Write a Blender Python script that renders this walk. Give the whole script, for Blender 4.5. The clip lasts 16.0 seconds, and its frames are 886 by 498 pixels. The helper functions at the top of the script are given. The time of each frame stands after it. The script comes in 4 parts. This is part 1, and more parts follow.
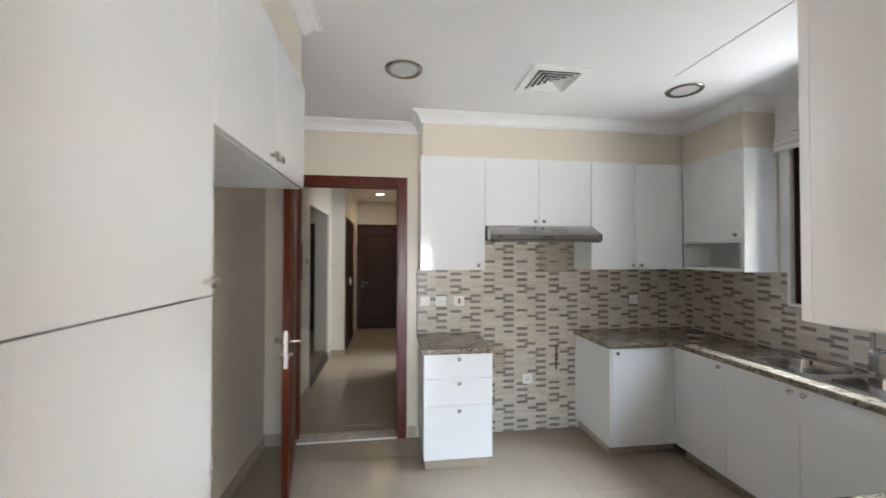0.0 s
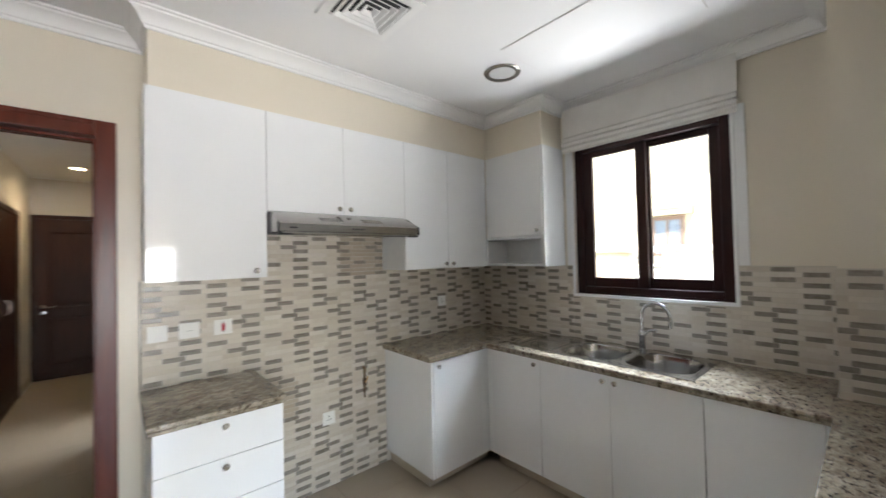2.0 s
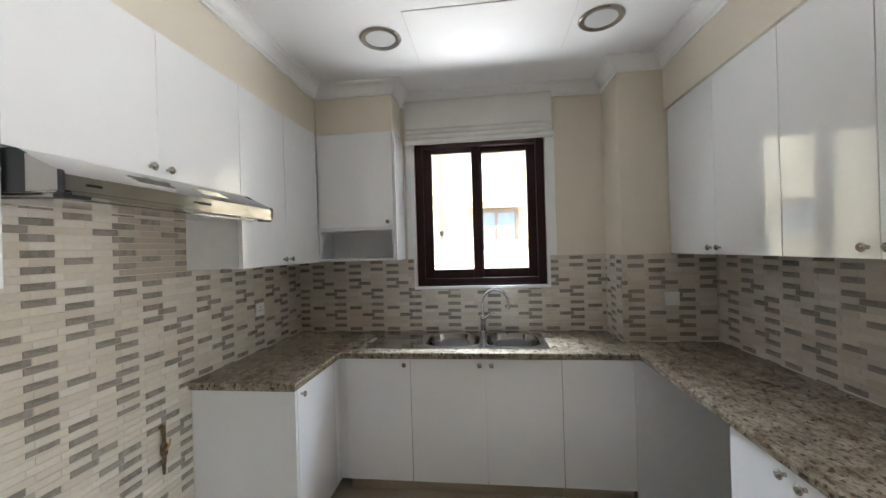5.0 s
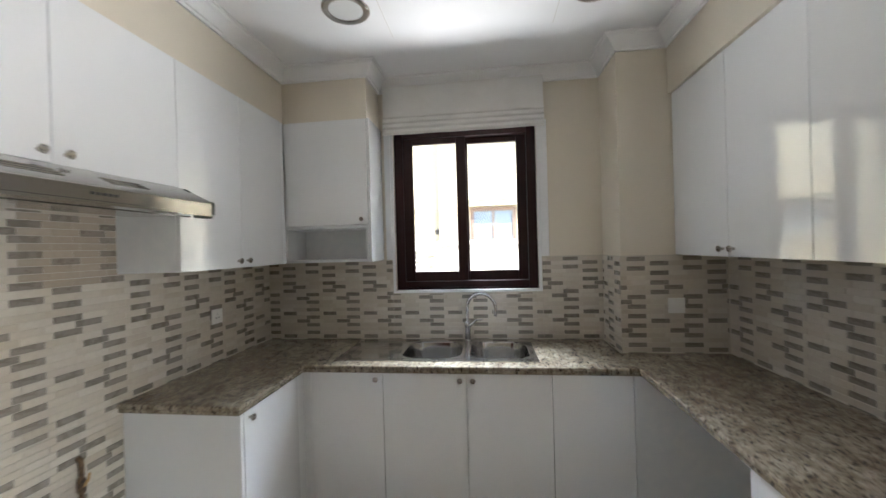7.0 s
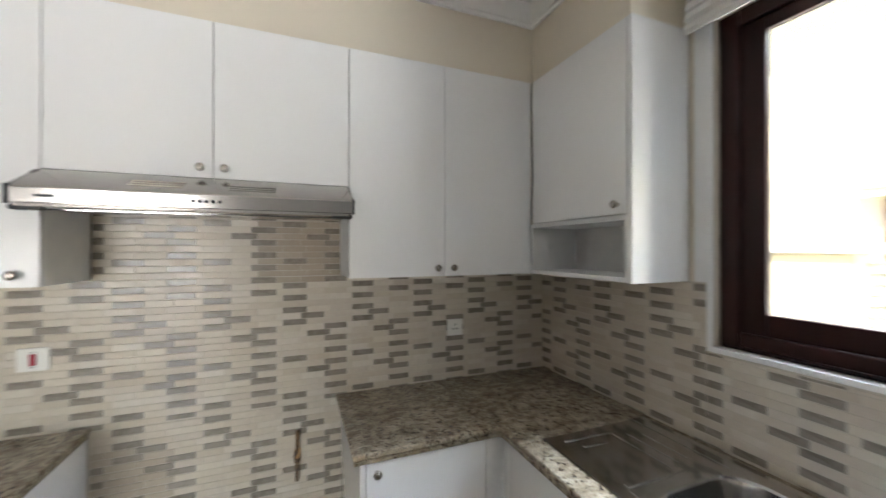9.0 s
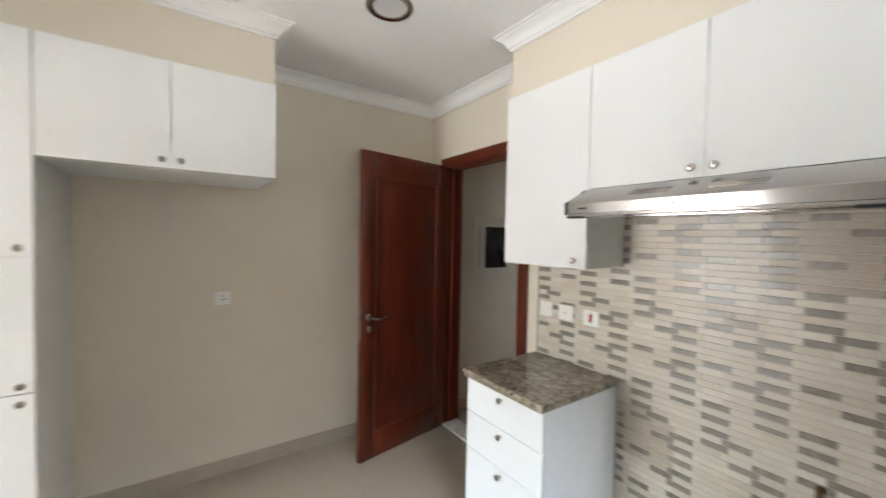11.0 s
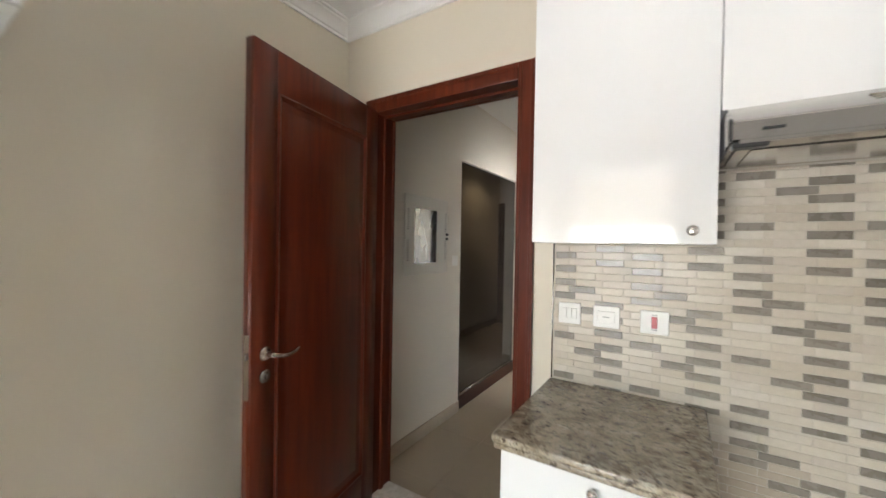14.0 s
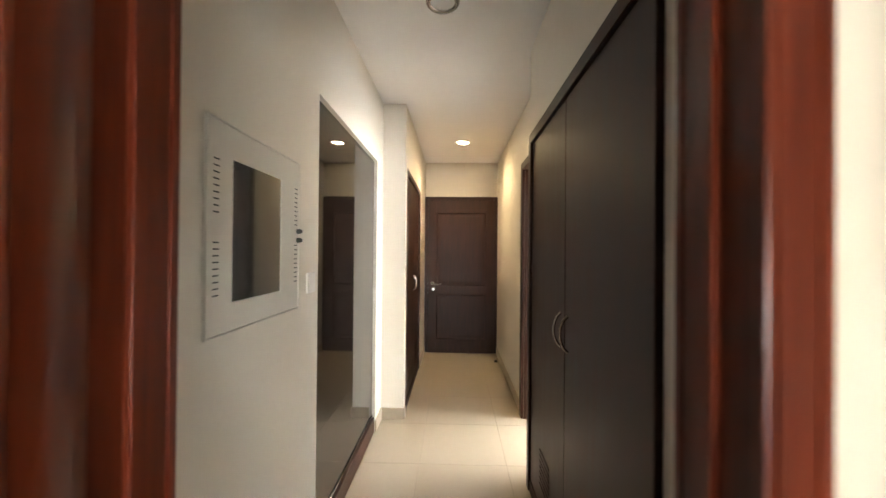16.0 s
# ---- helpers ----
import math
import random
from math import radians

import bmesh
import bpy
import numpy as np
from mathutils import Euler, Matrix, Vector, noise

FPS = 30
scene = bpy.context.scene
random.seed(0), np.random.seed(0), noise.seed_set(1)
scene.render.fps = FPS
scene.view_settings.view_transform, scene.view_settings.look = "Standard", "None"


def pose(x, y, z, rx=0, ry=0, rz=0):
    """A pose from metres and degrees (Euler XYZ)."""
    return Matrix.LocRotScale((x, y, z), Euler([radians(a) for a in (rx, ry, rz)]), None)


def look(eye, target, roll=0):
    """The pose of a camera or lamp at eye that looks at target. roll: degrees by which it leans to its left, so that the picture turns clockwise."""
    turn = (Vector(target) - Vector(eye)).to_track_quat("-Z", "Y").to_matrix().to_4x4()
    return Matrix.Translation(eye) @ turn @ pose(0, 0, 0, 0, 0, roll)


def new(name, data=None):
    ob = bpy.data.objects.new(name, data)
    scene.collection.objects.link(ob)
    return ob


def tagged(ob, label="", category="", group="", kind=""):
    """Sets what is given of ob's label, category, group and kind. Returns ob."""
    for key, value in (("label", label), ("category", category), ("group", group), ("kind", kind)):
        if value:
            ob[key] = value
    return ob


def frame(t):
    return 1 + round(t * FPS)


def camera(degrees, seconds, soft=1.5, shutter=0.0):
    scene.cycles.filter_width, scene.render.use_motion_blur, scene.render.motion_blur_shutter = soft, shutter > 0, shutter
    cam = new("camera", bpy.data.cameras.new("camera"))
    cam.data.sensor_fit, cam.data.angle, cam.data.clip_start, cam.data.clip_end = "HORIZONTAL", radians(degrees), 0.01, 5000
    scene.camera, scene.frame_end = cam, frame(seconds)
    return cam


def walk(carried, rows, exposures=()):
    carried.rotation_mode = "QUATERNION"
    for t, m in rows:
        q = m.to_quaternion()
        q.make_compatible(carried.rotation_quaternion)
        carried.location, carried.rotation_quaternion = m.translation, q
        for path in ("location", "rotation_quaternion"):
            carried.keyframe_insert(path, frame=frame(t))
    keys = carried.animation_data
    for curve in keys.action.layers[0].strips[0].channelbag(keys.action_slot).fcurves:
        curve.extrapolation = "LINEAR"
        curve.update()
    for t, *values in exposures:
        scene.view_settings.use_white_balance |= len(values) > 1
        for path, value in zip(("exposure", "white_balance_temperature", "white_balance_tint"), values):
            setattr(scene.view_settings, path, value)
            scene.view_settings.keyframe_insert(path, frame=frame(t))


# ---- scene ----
cam = camera(99.7, 16.0, shutter=0.5)
PATH = [
    (0, (0.191, 0.168, 1.587), (0.46, 2.15, 1.62), 0.1),
    (0.5, (0.216, 0.407, 1.553), (0.75, 2.333, 1.601), -0.2),
    (1, (0.315, 0.617, 1.571), (1.079, 2.465, 1.612), -0.5),
    (1.5, (0.349, 0.786, 1.573), (1.37, 2.505, 1.614), -0.9),
    (2, (0.319, 0.966, 1.558), (1.634, 2.472, 1.598), -1.3),
    (2.5, (0.313, 1.211, 1.548), (1.924, 2.396, 1.566), -1.7),
    (3, (0.376, 1.484, 1.559), (2.168, 2.372, 1.583), -1.6),
    (3.5, (0.319, 1.743, 1.556), (2.228, 2.338, 1.566), -1.8),
    (4, (0.158, 1.907, 1.543), (2.124, 2.274, 1.555), -1.9),
    (6.5, (0.132, 1.943, 1.532), (2.121, 2.144, 1.531), -1.6),
    (7, (0.408, 1.837, 1.542), (2.394, 2.073, 1.536), -1.6),
    (7.5, (0.725, 1.737, 1.568), (2.662, 2.234, 1.566), -1.4),
    (8, (1.06, 1.687, 1.579), (2.786, 2.697, 1.582), -1.0),
    (8.5, (1.379, 1.65, 1.568), (2.74, 3.116, 1.573), -0.5),
    (9, (1.675, 1.627, 1.582), (2.408, 3.488, 1.586), 0.0),
    (9.5, (1.853, 1.696, 1.591), (1.951, 3.693, 1.584), 1.0),
    (10, (1.976, 1.689, 1.616), (1.312, 3.575, 1.577), 1.3),
    (12.3, (1.977, 1.558, 1.533), (0.048, 2.085, 1.493), 1.5),
    (12.5, (1.891, 1.551, 1.519), (-0.038, 2.079, 1.479), 1.5),
    (13, (1.557, 1.588, 1.492), (-0.196, 2.548, 1.449), 1.3),
    (13.5, (1.214, 1.694, 1.472), (-0.146, 3.16, 1.437), 1.2),
    (14, (0.858, 1.873, 1.453), (-0.215, 3.56, 1.43), 1.0),
    (14.5, (0.55, 2.072, 1.453), (-0.293, 3.886, 1.446), 1.3),
    (15, (0.26, 2.311, 1.461), (-0.302, 4.231, 1.464), 0.9),
    (15.5, (0.044, 2.651, 1.46), (-0.228, 4.632, 1.462), 0.7),
    (16, (-0.128, 2.988, 1.462), (-0.19, 4.987, 1.474), 0.5),
]
walk(cam, [(t, look(eye, target, roll)) for t, eye, target, roll in PATH], exposures=[(0, 4.4, 5780, 10), (1.0, 4.4, 5850, 10), (2.5, 4.5, 5850, 10), (4.0, 4.45, 5850, 10), (6.5, 4.45, 5840, 10), (8.0, 4.4, 5830, 10), (9.5, 4.55, 6050, 10), (10.2, 4.75, 6050, 10), (12.3, 4.64, 5850, 10), (13.5, 4.75, 6000, 10), (14.5, 4.85, 6150, 10), (15.0, 4.84, 6300, 10), (15.5, 5.15, 6450, 10), (16.0, 5.75, 6350, 10)])

# ---- world, sun, exposure ----
world = bpy.data.worlds.new("sky")
scene.world = world
world.use_nodes = True
wn = world.node_tree.nodes
sky = wn.new("ShaderNodeTexSky")
sky.sky_type = "NISHITA"
sky.sun_disc = False
sky.sun_elevation = radians(60)
sky.sun_rotation = radians(235)
wn["Background"].inputs["Strength"].default_value = 0.10
world.node_tree.links.new(sky.outputs["Color"], wn["Background"].inputs["Color"])


def sun_lamp():
    data = bpy.data.lights.new("sun", "SUN")
    data.energy, data.angle, data.color = 3.4, radians(0.5), (1.0, 0.95, 0.87)
    ob = new("sun", data)
    el, az = radians(60), radians(235)
    way = Vector((math.sin(az) * math.cos(el), math.cos(az) * math.cos(el), math.sin(el)))
    ob.matrix_world = look(way * 30, (0, 0, 0))


def window_light(name, eye, target, w, h, watts, colour):
    data = bpy.data.lights.new(name, "AREA")
    data.shape, data.size, data.size_y, data.energy, data.color = "RECTANGLE", w, h, watts, colour
    ob = new(name, data)
    ob.matrix_world = look(eye, target)


sun_lamp()
# Added fill lamp in an unseen opening, lighting the kitchen through the south doorway.
window_light("south_room_fill_light", (0.3, -3.38, 1.1), (0.3, 0.4, 1.05), 4.2, 1.4, 9.5, (1.0, 0.965, 0.91))
# Two lamps added outside, beyond the sight lines, to boost ground and sky light.
window_light("kitchen_window_ground_light", (4.45, 1.99, 0.84), (3.1, 1.99, 1.25), 2.4, 0.7, 8.5, (1.0, 0.96, 0.90))
window_light("kitchen_window_sky_light", (7.0, 1.99, 6.3), (3.1, 1.99, 1.75), 5.0, 4.0, 275, (0.86, 0.93, 1.0))
# Added lamp in an unseen window, for the daylight from the side doorway.
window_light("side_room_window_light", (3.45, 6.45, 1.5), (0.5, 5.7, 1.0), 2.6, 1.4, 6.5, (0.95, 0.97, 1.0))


# ---- materials ----
def mat(name, colour, rough=0.5, metal=0.0, coat=0.0, spec=0.5):
    m = bpy.data.materials.new(name)
    m.use_nodes = True
    b = m.node_tree.nodes["Principled BSDF"]
    b.inputs["Base Color"].default_value = (*colour, 1)
    b.inputs["Roughness"].default_value = rough
    b.inputs["Metallic"].default_value = metal
    b.inputs["Coat Weight"].default_value = coat
    b.inputs["Coat Roughness"].default_value = 0.04
    b.inputs["Specular IOR Level"].default_value = spec
    return m


def node(m, kind, **values):
    n = m.node_tree.nodes.new(kind)
    for k, v in values.items():
        n.inputs[k.replace("_", " ")].default_value = v
    return n


def link(m, a, b):
    m.node_tree.links.new(a, b)


def coords(m, scale=(1, 1, 1)):
    tc = node(m, "ShaderNodeTexCoord")
    mp = node(m, "ShaderNodeMapping", Scale=scale)
    link(m, tc.outputs["Object"], mp.inputs["Vector"])
    return mp.outputs["Vector"]


def ramp(m, fac, stops):
    r = node(m, "ShaderNodeValToRGB")
    el = r.color_ramp.elements
    while len(el) < len(stops):
        el.new(0.5)
    for e, (p, c) in zip(el, stops):
        e.position, e.color = p, (*c, 1)
    link(m, fac, r.inputs["Fac"])
    return r.outputs["Color"]


def noise_tex(m, vec, scale, detail=4.0, rough=0.55):
    n = node(m, "ShaderNodeTexNoise", Scale=scale, Detail=detail, Roughness=rough)
    link(m, vec, n.inputs["Vector"])
    return n.outputs["Fac"]


def bump(m, height, strength, distance=0.002):
    b = node(m, "ShaderNodeBump", Strength=strength, Distance=distance)
    link(m, height, b.inputs["Height"])
    link(m, b.outputs["Normal"], m.node_tree.nodes["Principled BSDF"].inputs["Normal"])


def rough_from(m, fac, lo, hi):
    r = node(m, "ShaderNodeMapRange")
    r.inputs["To Min"].default_value, r.inputs["To Max"].default_value = lo, hi
    link(m, fac, r.inputs["Value"])
    link(m, r.outputs["Result"], m.node_tree.nodes["Principled BSDF"].inputs["Roughness"])


def base(m, colour):
    link(m, colour, m.node_tree.nodes["Principled BSDF"].inputs["Base Color"])


def paint(name, a, b, rough=0.6, grain=60):
    """Roller-painted plaster: broad faint patches and a fine stipple."""
    m = mat(name, a, rough)
    v = coords(m)
    base(m, ramp(m, noise_tex(m, v, 1.3, 3), [(0.3, a), (0.75, b)]))
    bump(m, noise_tex(m, v, grain * 4, 3), 0.12, 0.0015)
    rough_from(m, noise_tex(m, v, 3.0, 3), rough - 0.06, rough + 0.08)
    return m


def wood(name, dark, light, rough, coat, stretch=(9, 9, 0.8)):
    m = mat(name, dark, rough, coat=coat)
    v = coords(m, stretch)
    g = noise_tex(m, v, 3.2, 8, 0.62)
    base(m, ramp(m, g, [(0.28, dark), (0.72, light)]))
    bump(m, noise_tex(m, coords(m, (60, 60, 3)), 2.0, 4), 0.08, 0.001)
    rough_from(m, g, rough - 0.05, rough + 0.1)
    return m


def steel(name, colour, rough, stretch):
    m = mat(name, colour, rough, 1.0)
    n = noise_tex(m, coords(m, stretch), 8.0, 5)
    rough_from(m, n, rough - 0.03, rough + 0.04)
    bump(m, n, 0.008, 0.0004)
    return m


def random_value(m):
    oi, ge = node(m, "ShaderNodeObjectInfo"), node(m, "ShaderNodeNewGeometry")
    add = node(m, "ShaderNodeMath")
    fr = node(m, "ShaderNodeMath")
    fr.operation = "FRACT"
    link(m, oi.outputs["Random"], add.inputs[0])
    link(m, ge.outputs["Random Per Island"], add.inputs[1])
    link(m, add.outputs[0], fr.inputs[0])
    return fr.outputs[0]


def stone_tile(name, stops, rough):
    m = mat(name, stops[0][1], rough)
    v = coords(m, (1, 1, 1))
    c = ramp(m, random_value(m), stops)
    mix = m.node_tree.nodes.new("ShaderNodeMix")
    mix.data_type, mix.blend_type = "RGBA", "MULTIPLY"
    mix.inputs[0].default_value = 0.55
    link(m, c, mix.inputs[6])
    link(m, ramp(m, noise_tex(m, v, 55, 5, 0.65), [(0.3, (0.82, 0.80, 0.77)), (0.7, (1, 1, 1))]), mix.inputs[7])
    base(m, mix.outputs[2])
    rough_from(m, noise_tex(m, v, 30, 3), rough - 0.08, rough + 0.12)
    bump(m, noise_tex(m, v, 220, 4), 0.1, 0.0008)
    return m


WALL = paint("cream_wall_paint", (0.68, 0.615, 0.50), (0.71, 0.645, 0.53), 0.33)
HALLWALL = paint("hall_wall_paint", (0.70, 0.66, 0.58), (0.73, 0.69, 0.61), 0.36)
CEIL = paint("white_ceiling_paint", (0.80, 0.79, 0.78), (0.83, 0.82, 0.81), 0.7)
TRIMW = mat("white_trim_paint", (0.82, 0.81, 0.79), 0.4)
REVEAL = paint("white_reveal_paint", (0.78, 0.78, 0.77), (0.81, 0.81, 0.80), 0.45)

CAB = mat("white_gloss_lacquer", (0.80, 0.80, 0.80), 0.08, coat=0.5, spec=0.65)
v = coords(CAB)
base(CAB, ramp(CAB, noise_tex(CAB, v, 1.2, 3), [(0.3, (0.79, 0.79, 0.79)), (0.7, (0.82, 0.82, 0.81))]))
bump(CAB, noise_tex(CAB, v, 9, 2), 0.02, 0.001)
rough_from(CAB, noise_tex(CAB, v, 5, 4), 0.05, 0.10)
CARC = mat("white_melamine", (0.76, 0.76, 0.75), 0.35)
base(CARC, ramp(CARC, noise_tex(CARC, coords(CARC), 20, 4), [(0.3, (0.72, 0.73, 0.73)), (0.7, (0.77, 0.77, 0.76))]))

GRANITE = mat("speckled_brown_granite", (0.4, 0.35, 0.28), 0.12, coat=0.3)
v = coords(GRANITE)
flow = node(GRANITE, "ShaderNodeMapping", Scale=(1.0, 1.35, 1.0))
flow.inputs["Rotation"].default_value = (0.0, 0.0, radians(35))
link(GRANITE, v, flow.inputs["Vector"])
n1 = noise_tex(GRANITE, flow.outputs["Vector"], 17, 10, 0.66)
c1 = ramp(GRANITE, n1, [(0.32, (0.11, 0.083, 0.058)), (0.42, (0.20, 0.163, 0.115)), (0.52, (0.285, 0.245, 0.185)), (0.62, (0.35, 0.315, 0.25)), (0.74, (0.46, 0.43, 0.37))])
vor = node(GRANITE, "ShaderNodeTexVoronoi", Scale=230.0)
link(GRANITE, v, vor.inputs["Vector"])
c2 = ramp(GRANITE, vor.outputs["Color"], [(0.18, (0.06, 0.05, 0.045)), (0.36, (0.55, 0.5, 0.42)), (0.75, (0.82, 0.78, 0.7))])
mx = GRANITE.node_tree.nodes.new("ShaderNodeMix")
mx.data_type, mx.blend_type = "RGBA", "OVERLAY"
mx.inputs[0].default_value = 0.28
link(GRANITE, c1, mx.inputs[6])
link(GRANITE, c2, mx.inputs[7])
fleck = ramp(GRANITE, noise_tex(GRANITE, flow.outputs["Vector"], 46, 4, 0.6), [(0.33, (0.12, 0.105, 0.10)), (0.40, (0.42, 0.38, 0.34)), (0.46, (1, 1, 1))])
mf = GRANITE.node_tree.nodes.new("ShaderNodeMix")
mf.data_type, mf.blend_type = "RGBA", "MULTIPLY"
mf.inputs[0].default_value = 1.0
link(GRANITE, mx.outputs[2], mf.inputs[6])
link(GRANITE, fleck, mf.inputs[7])
base(GRANITE, mf.outputs[2])
rough_from(GRANITE, n1, 0.08, 0.22)

STEEL = steel("brushed_stainless_steel", (0.41, 0.39, 0.37), 0.17, (2, 120, 120))
SINK = steel("satin_sink_steel", (0.52, 0.51, 0.495), 0.12, (120, 4, 120))
CHROME = mat("polished_chrome", (0.72, 0.73, 0.75), 0.07, 1.0)
NICKEL = mat("satin_nickel", (0.47, 0.44, 0.40), 0.25, 1.0)
BRASS = steel("worn_brass", (0.50, 0.32, 0.15), 0.5, (40, 40, 40))
BLACK = mat("black_plastic", (0.015, 0.015, 0.016), 0.4)
PLASTIC = mat("white_switch_plastic", (0.82, 0.81, 0.77), 0.3)
RED = mat("red_rocker_plastic", (0.36, 0.010, 0.025), 0.3)
MAHOG = wood("red_mahogany_varnish", (0.058, 0.0098, 0.0036), (0.138, 0.0245, 0.008), 0.28, 0.0)
WENGE = wood("dark_wenge_veneer", (0.016, 0.005, 0.0022), (0.040, 0.012, 0.0052), 0.42, 0.0)
WENGE.node_tree.nodes["Principled BSDF"].inputs["Specular IOR Level"].default_value = 0.25
MAHOG.node_tree.nodes["Principled BSDF"].inputs["Specular IOR Level"].default_value = 0.32
WINFR = wood("dark_mahogany_window_frame", (0.014, 0.004, 0.004), (0.032, 0.008, 0.007), 0.34, 0.0)
WINFR.node_tree.nodes["Principled BSDF"].inputs["Specular IOR Level"].default_value = 0.25
TILE_L = stone_tile("pale_stone_mosaic", [(0.0, (0.64, 0.585, 0.49)), (0.3, (0.54, 0.475, 0.38)), (0.55, (0.66, 0.61, 0.53)), (0.8, (0.56, 0.495, 0.415)), (1.0, (0.61, 0.55, 0.46))], 0.36)
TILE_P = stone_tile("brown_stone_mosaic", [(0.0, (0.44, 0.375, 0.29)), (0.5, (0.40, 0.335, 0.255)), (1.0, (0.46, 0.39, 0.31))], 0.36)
TILE_D = stone_tile("grey_taupe_mosaic", [(0.0, (0.235, 0.207, 0.17)), (0.5, (0.275, 0.248, 0.207)), (1.0, (0.205, 0.182, 0.15))], 0.26)
GROUT = paint("beige_grout", (0.53, 0.485, 0.405), (0.57, 0.525, 0.44), 0.8)
FLOORT = mat("beige_porcelain_floor", (0.46, 0.40, 0.31), 0.25)
v = coords(FLOORT)
c1 = ramp(FLOORT, random_value(FLOORT), [(0.0, (0.405, 0.343, 0.262)), (0.5, (0.42, 0.357, 0.274)), (1.0, (0.41, 0.349, 0.267))])
mx = FLOORT.node_tree.nodes.new("ShaderNodeMix")
mx.data_type, mx.blend_type = "RGBA", "MULTIPLY"
mx.inputs[0].default_value = 1.0
link(FLOORT, c1, mx.inputs[6])
link(FLOORT, ramp(FLOORT, noise_tex(FLOORT, v, 14, 3, 0.5), [(0.2, (0.975, 0.972, 0.97)), (0.8, (1, 1, 1))]), mx.inputs[7])
base(FLOORT, mx.outputs[2])
FGROUT = paint("floor_grout", (0.33, 0.28, 0.215), (0.36, 0.305, 0.235), 0.8)
SKIRT = stone_tile("beige_skirting_tile", [(0.0, (0.42, 0.35, 0.26)), (1.0, (0.45, 0.38, 0.29))], 0.35)
MARBLE = stone_tile("pale_marble_threshold", [(0.0, (0.62, 0.58, 0.52)), (1.0, (0.66, 0.62, 0.56))], 0.25)
FABRIC = mat("off_white_blind_fabric", (0.74, 0.72, 0.68), 0.85)
v = coords(FABRIC, (300, 300, 300))
bump(FABRIC, noise_tex(FABRIC, v, 3.0, 2), 0.2, 0.001)
base(FABRIC, ramp(FABRIC, noise_tex(FABRIC, coords(FABRIC), 4, 4), [(0.3, (0.70, 0.68, 0.64)), (0.7, (0.77, 0.75, 0.71))]))
FROST = mat("frosted_lamp_glass", (0.62, 0.62, 0.60), 0.3, coat=0.3)
GREYBOX = mat("grey_enamel_box", (0.66, 0.64, 0.58), 0.4)
DGLASS = mat("smoked_window_glass", (0.03, 0.035, 0.035), 0.06, coat=0.6)
base(DGLASS, ramp(DGLASS, noise_tex(DGLASS, coords(DGLASS, (3, 3, 1.2)), 3.5, 4), [(0.35, (0.02, 0.022, 0.022)), (0.75, (0.055, 0.06, 0.058))]))
GLOSSB = mat("black_gloss_panel", (0.014, 0.011, 0.009), 0.03, spec=0.5)
bump(GLOSSB, noise_tex(GLOSSB, coords(GLOSSB), 4, 2), 0.03, 0.002)
RUST = mat("rusty_brown_pipe", (0.10, 0.05, 0.025), 0.6)
base(RUST, ramp(RUST, noise_tex(RUST, coords(RUST), 60, 5), [(0.35, (0.03, 0.018, 0.012)), (0.7, (0.22, 0.13, 0.05))]))
FACADE = paint("sand_coloured_render", (0.52, 0.44, 0.30), (0.56, 0.48, 0.34), 0.85)
FACADEW = paint("white_outdoor_render", (0.68, 0.65, 0.58), (0.72, 0.69, 0.62), 0.85)
EARTH = paint("sandy_paving", (0.50, 0.46, 0.40), (0.56, 0.52, 0.46), 0.9)
# Pale base colour paints reflection and haze into the far panes.
FARGLASS = mat("far_glass_painted_haze", (0.22, 0.25, 0.28), 0.05)
SHUT = mat("terracotta_window_frame", (0.20, 0.125, 0.085), 0.6)

GLASS = bpy.data.materials.new("clear_window_glass")
GLASS.use_nodes = True
gn = GLASS.node_tree.nodes
gn.remove(gn["Principled BSDF"])
tr, gl, fr, ms = gn.new("ShaderNodeBsdfTransparent"), gn.new("ShaderNodeBsdfGlossy"), gn.new("ShaderNodeFresnel"), gn.new("ShaderNodeMixShader")
gl.inputs["Roughness"].default_value = 0.0
tr.inputs["Color"].default_value = (0.55, 0.56, 0.55, 1)
fr.inputs["IOR"].default_value = 1.45
link(GLASS, fr.outputs[0], ms.inputs[0])
link(GLASS, tr.outputs[0], ms.inputs[1])
link(GLASS, gl.outputs[0], ms.inputs[2])
link(GLASS, ms.outputs[0], gn["Material Output"].inputs[0])

GLOW = bpy.data.materials.new("lit_warm_lamp")
GLOW.use_nodes = True
gb = GLOW.node_tree.nodes["Principled BSDF"]
gb.inputs["Emission Color"].default_value = (1.0, 0.72, 0.38, 1)
gb.inputs["Emission Strength"].default_value = 3.0


# ---- building helpers ----
SPOT = {}


def sharpen(bm, degrees=32):
    bm.normal_update()
    for f in bm.faces:
        n = f.normal
        f.smooth = max(abs(n.x), abs(n.y), abs(n.z)) < 0.9999 or f.calc_area() < 0.003
    for e in bm.edges:
        if len(e.link_faces) != 2 or e.calc_face_angle(0) > radians(degrees):
            e.smooth = False


def mesh_of(name, bm, material, smooth=True):
    if smooth:
        sharpen(bm)
    me = bpy.data.meshes.new(name)
    bm.to_mesh(me)
    bm.free()
    me.materials.append(material)
    return me


def bounds_middle(bm):
    lo = Vector([min(v.co[i] for v in bm.verts) for i in range(3)])
    hi = Vector([max(v.co[i] for v in bm.verts) for i in range(3)])
    return (lo + hi) / 2


def part(name, bm, material, parent=None, label="", smooth=True):
    """Links bm, drawn in world metres, as one mesh object under parent."""
    c = bounds_middle(bm)
    bmesh.ops.translate(bm, verts=bm.verts, vec=-c)
    ob = new(name, mesh_of(name, bm, material, smooth))
    ob.location = c - (SPOT[parent.name] if parent else Vector((0, 0, 0)))
    SPOT[ob.name] = c
    if parent:
        ob.parent = parent
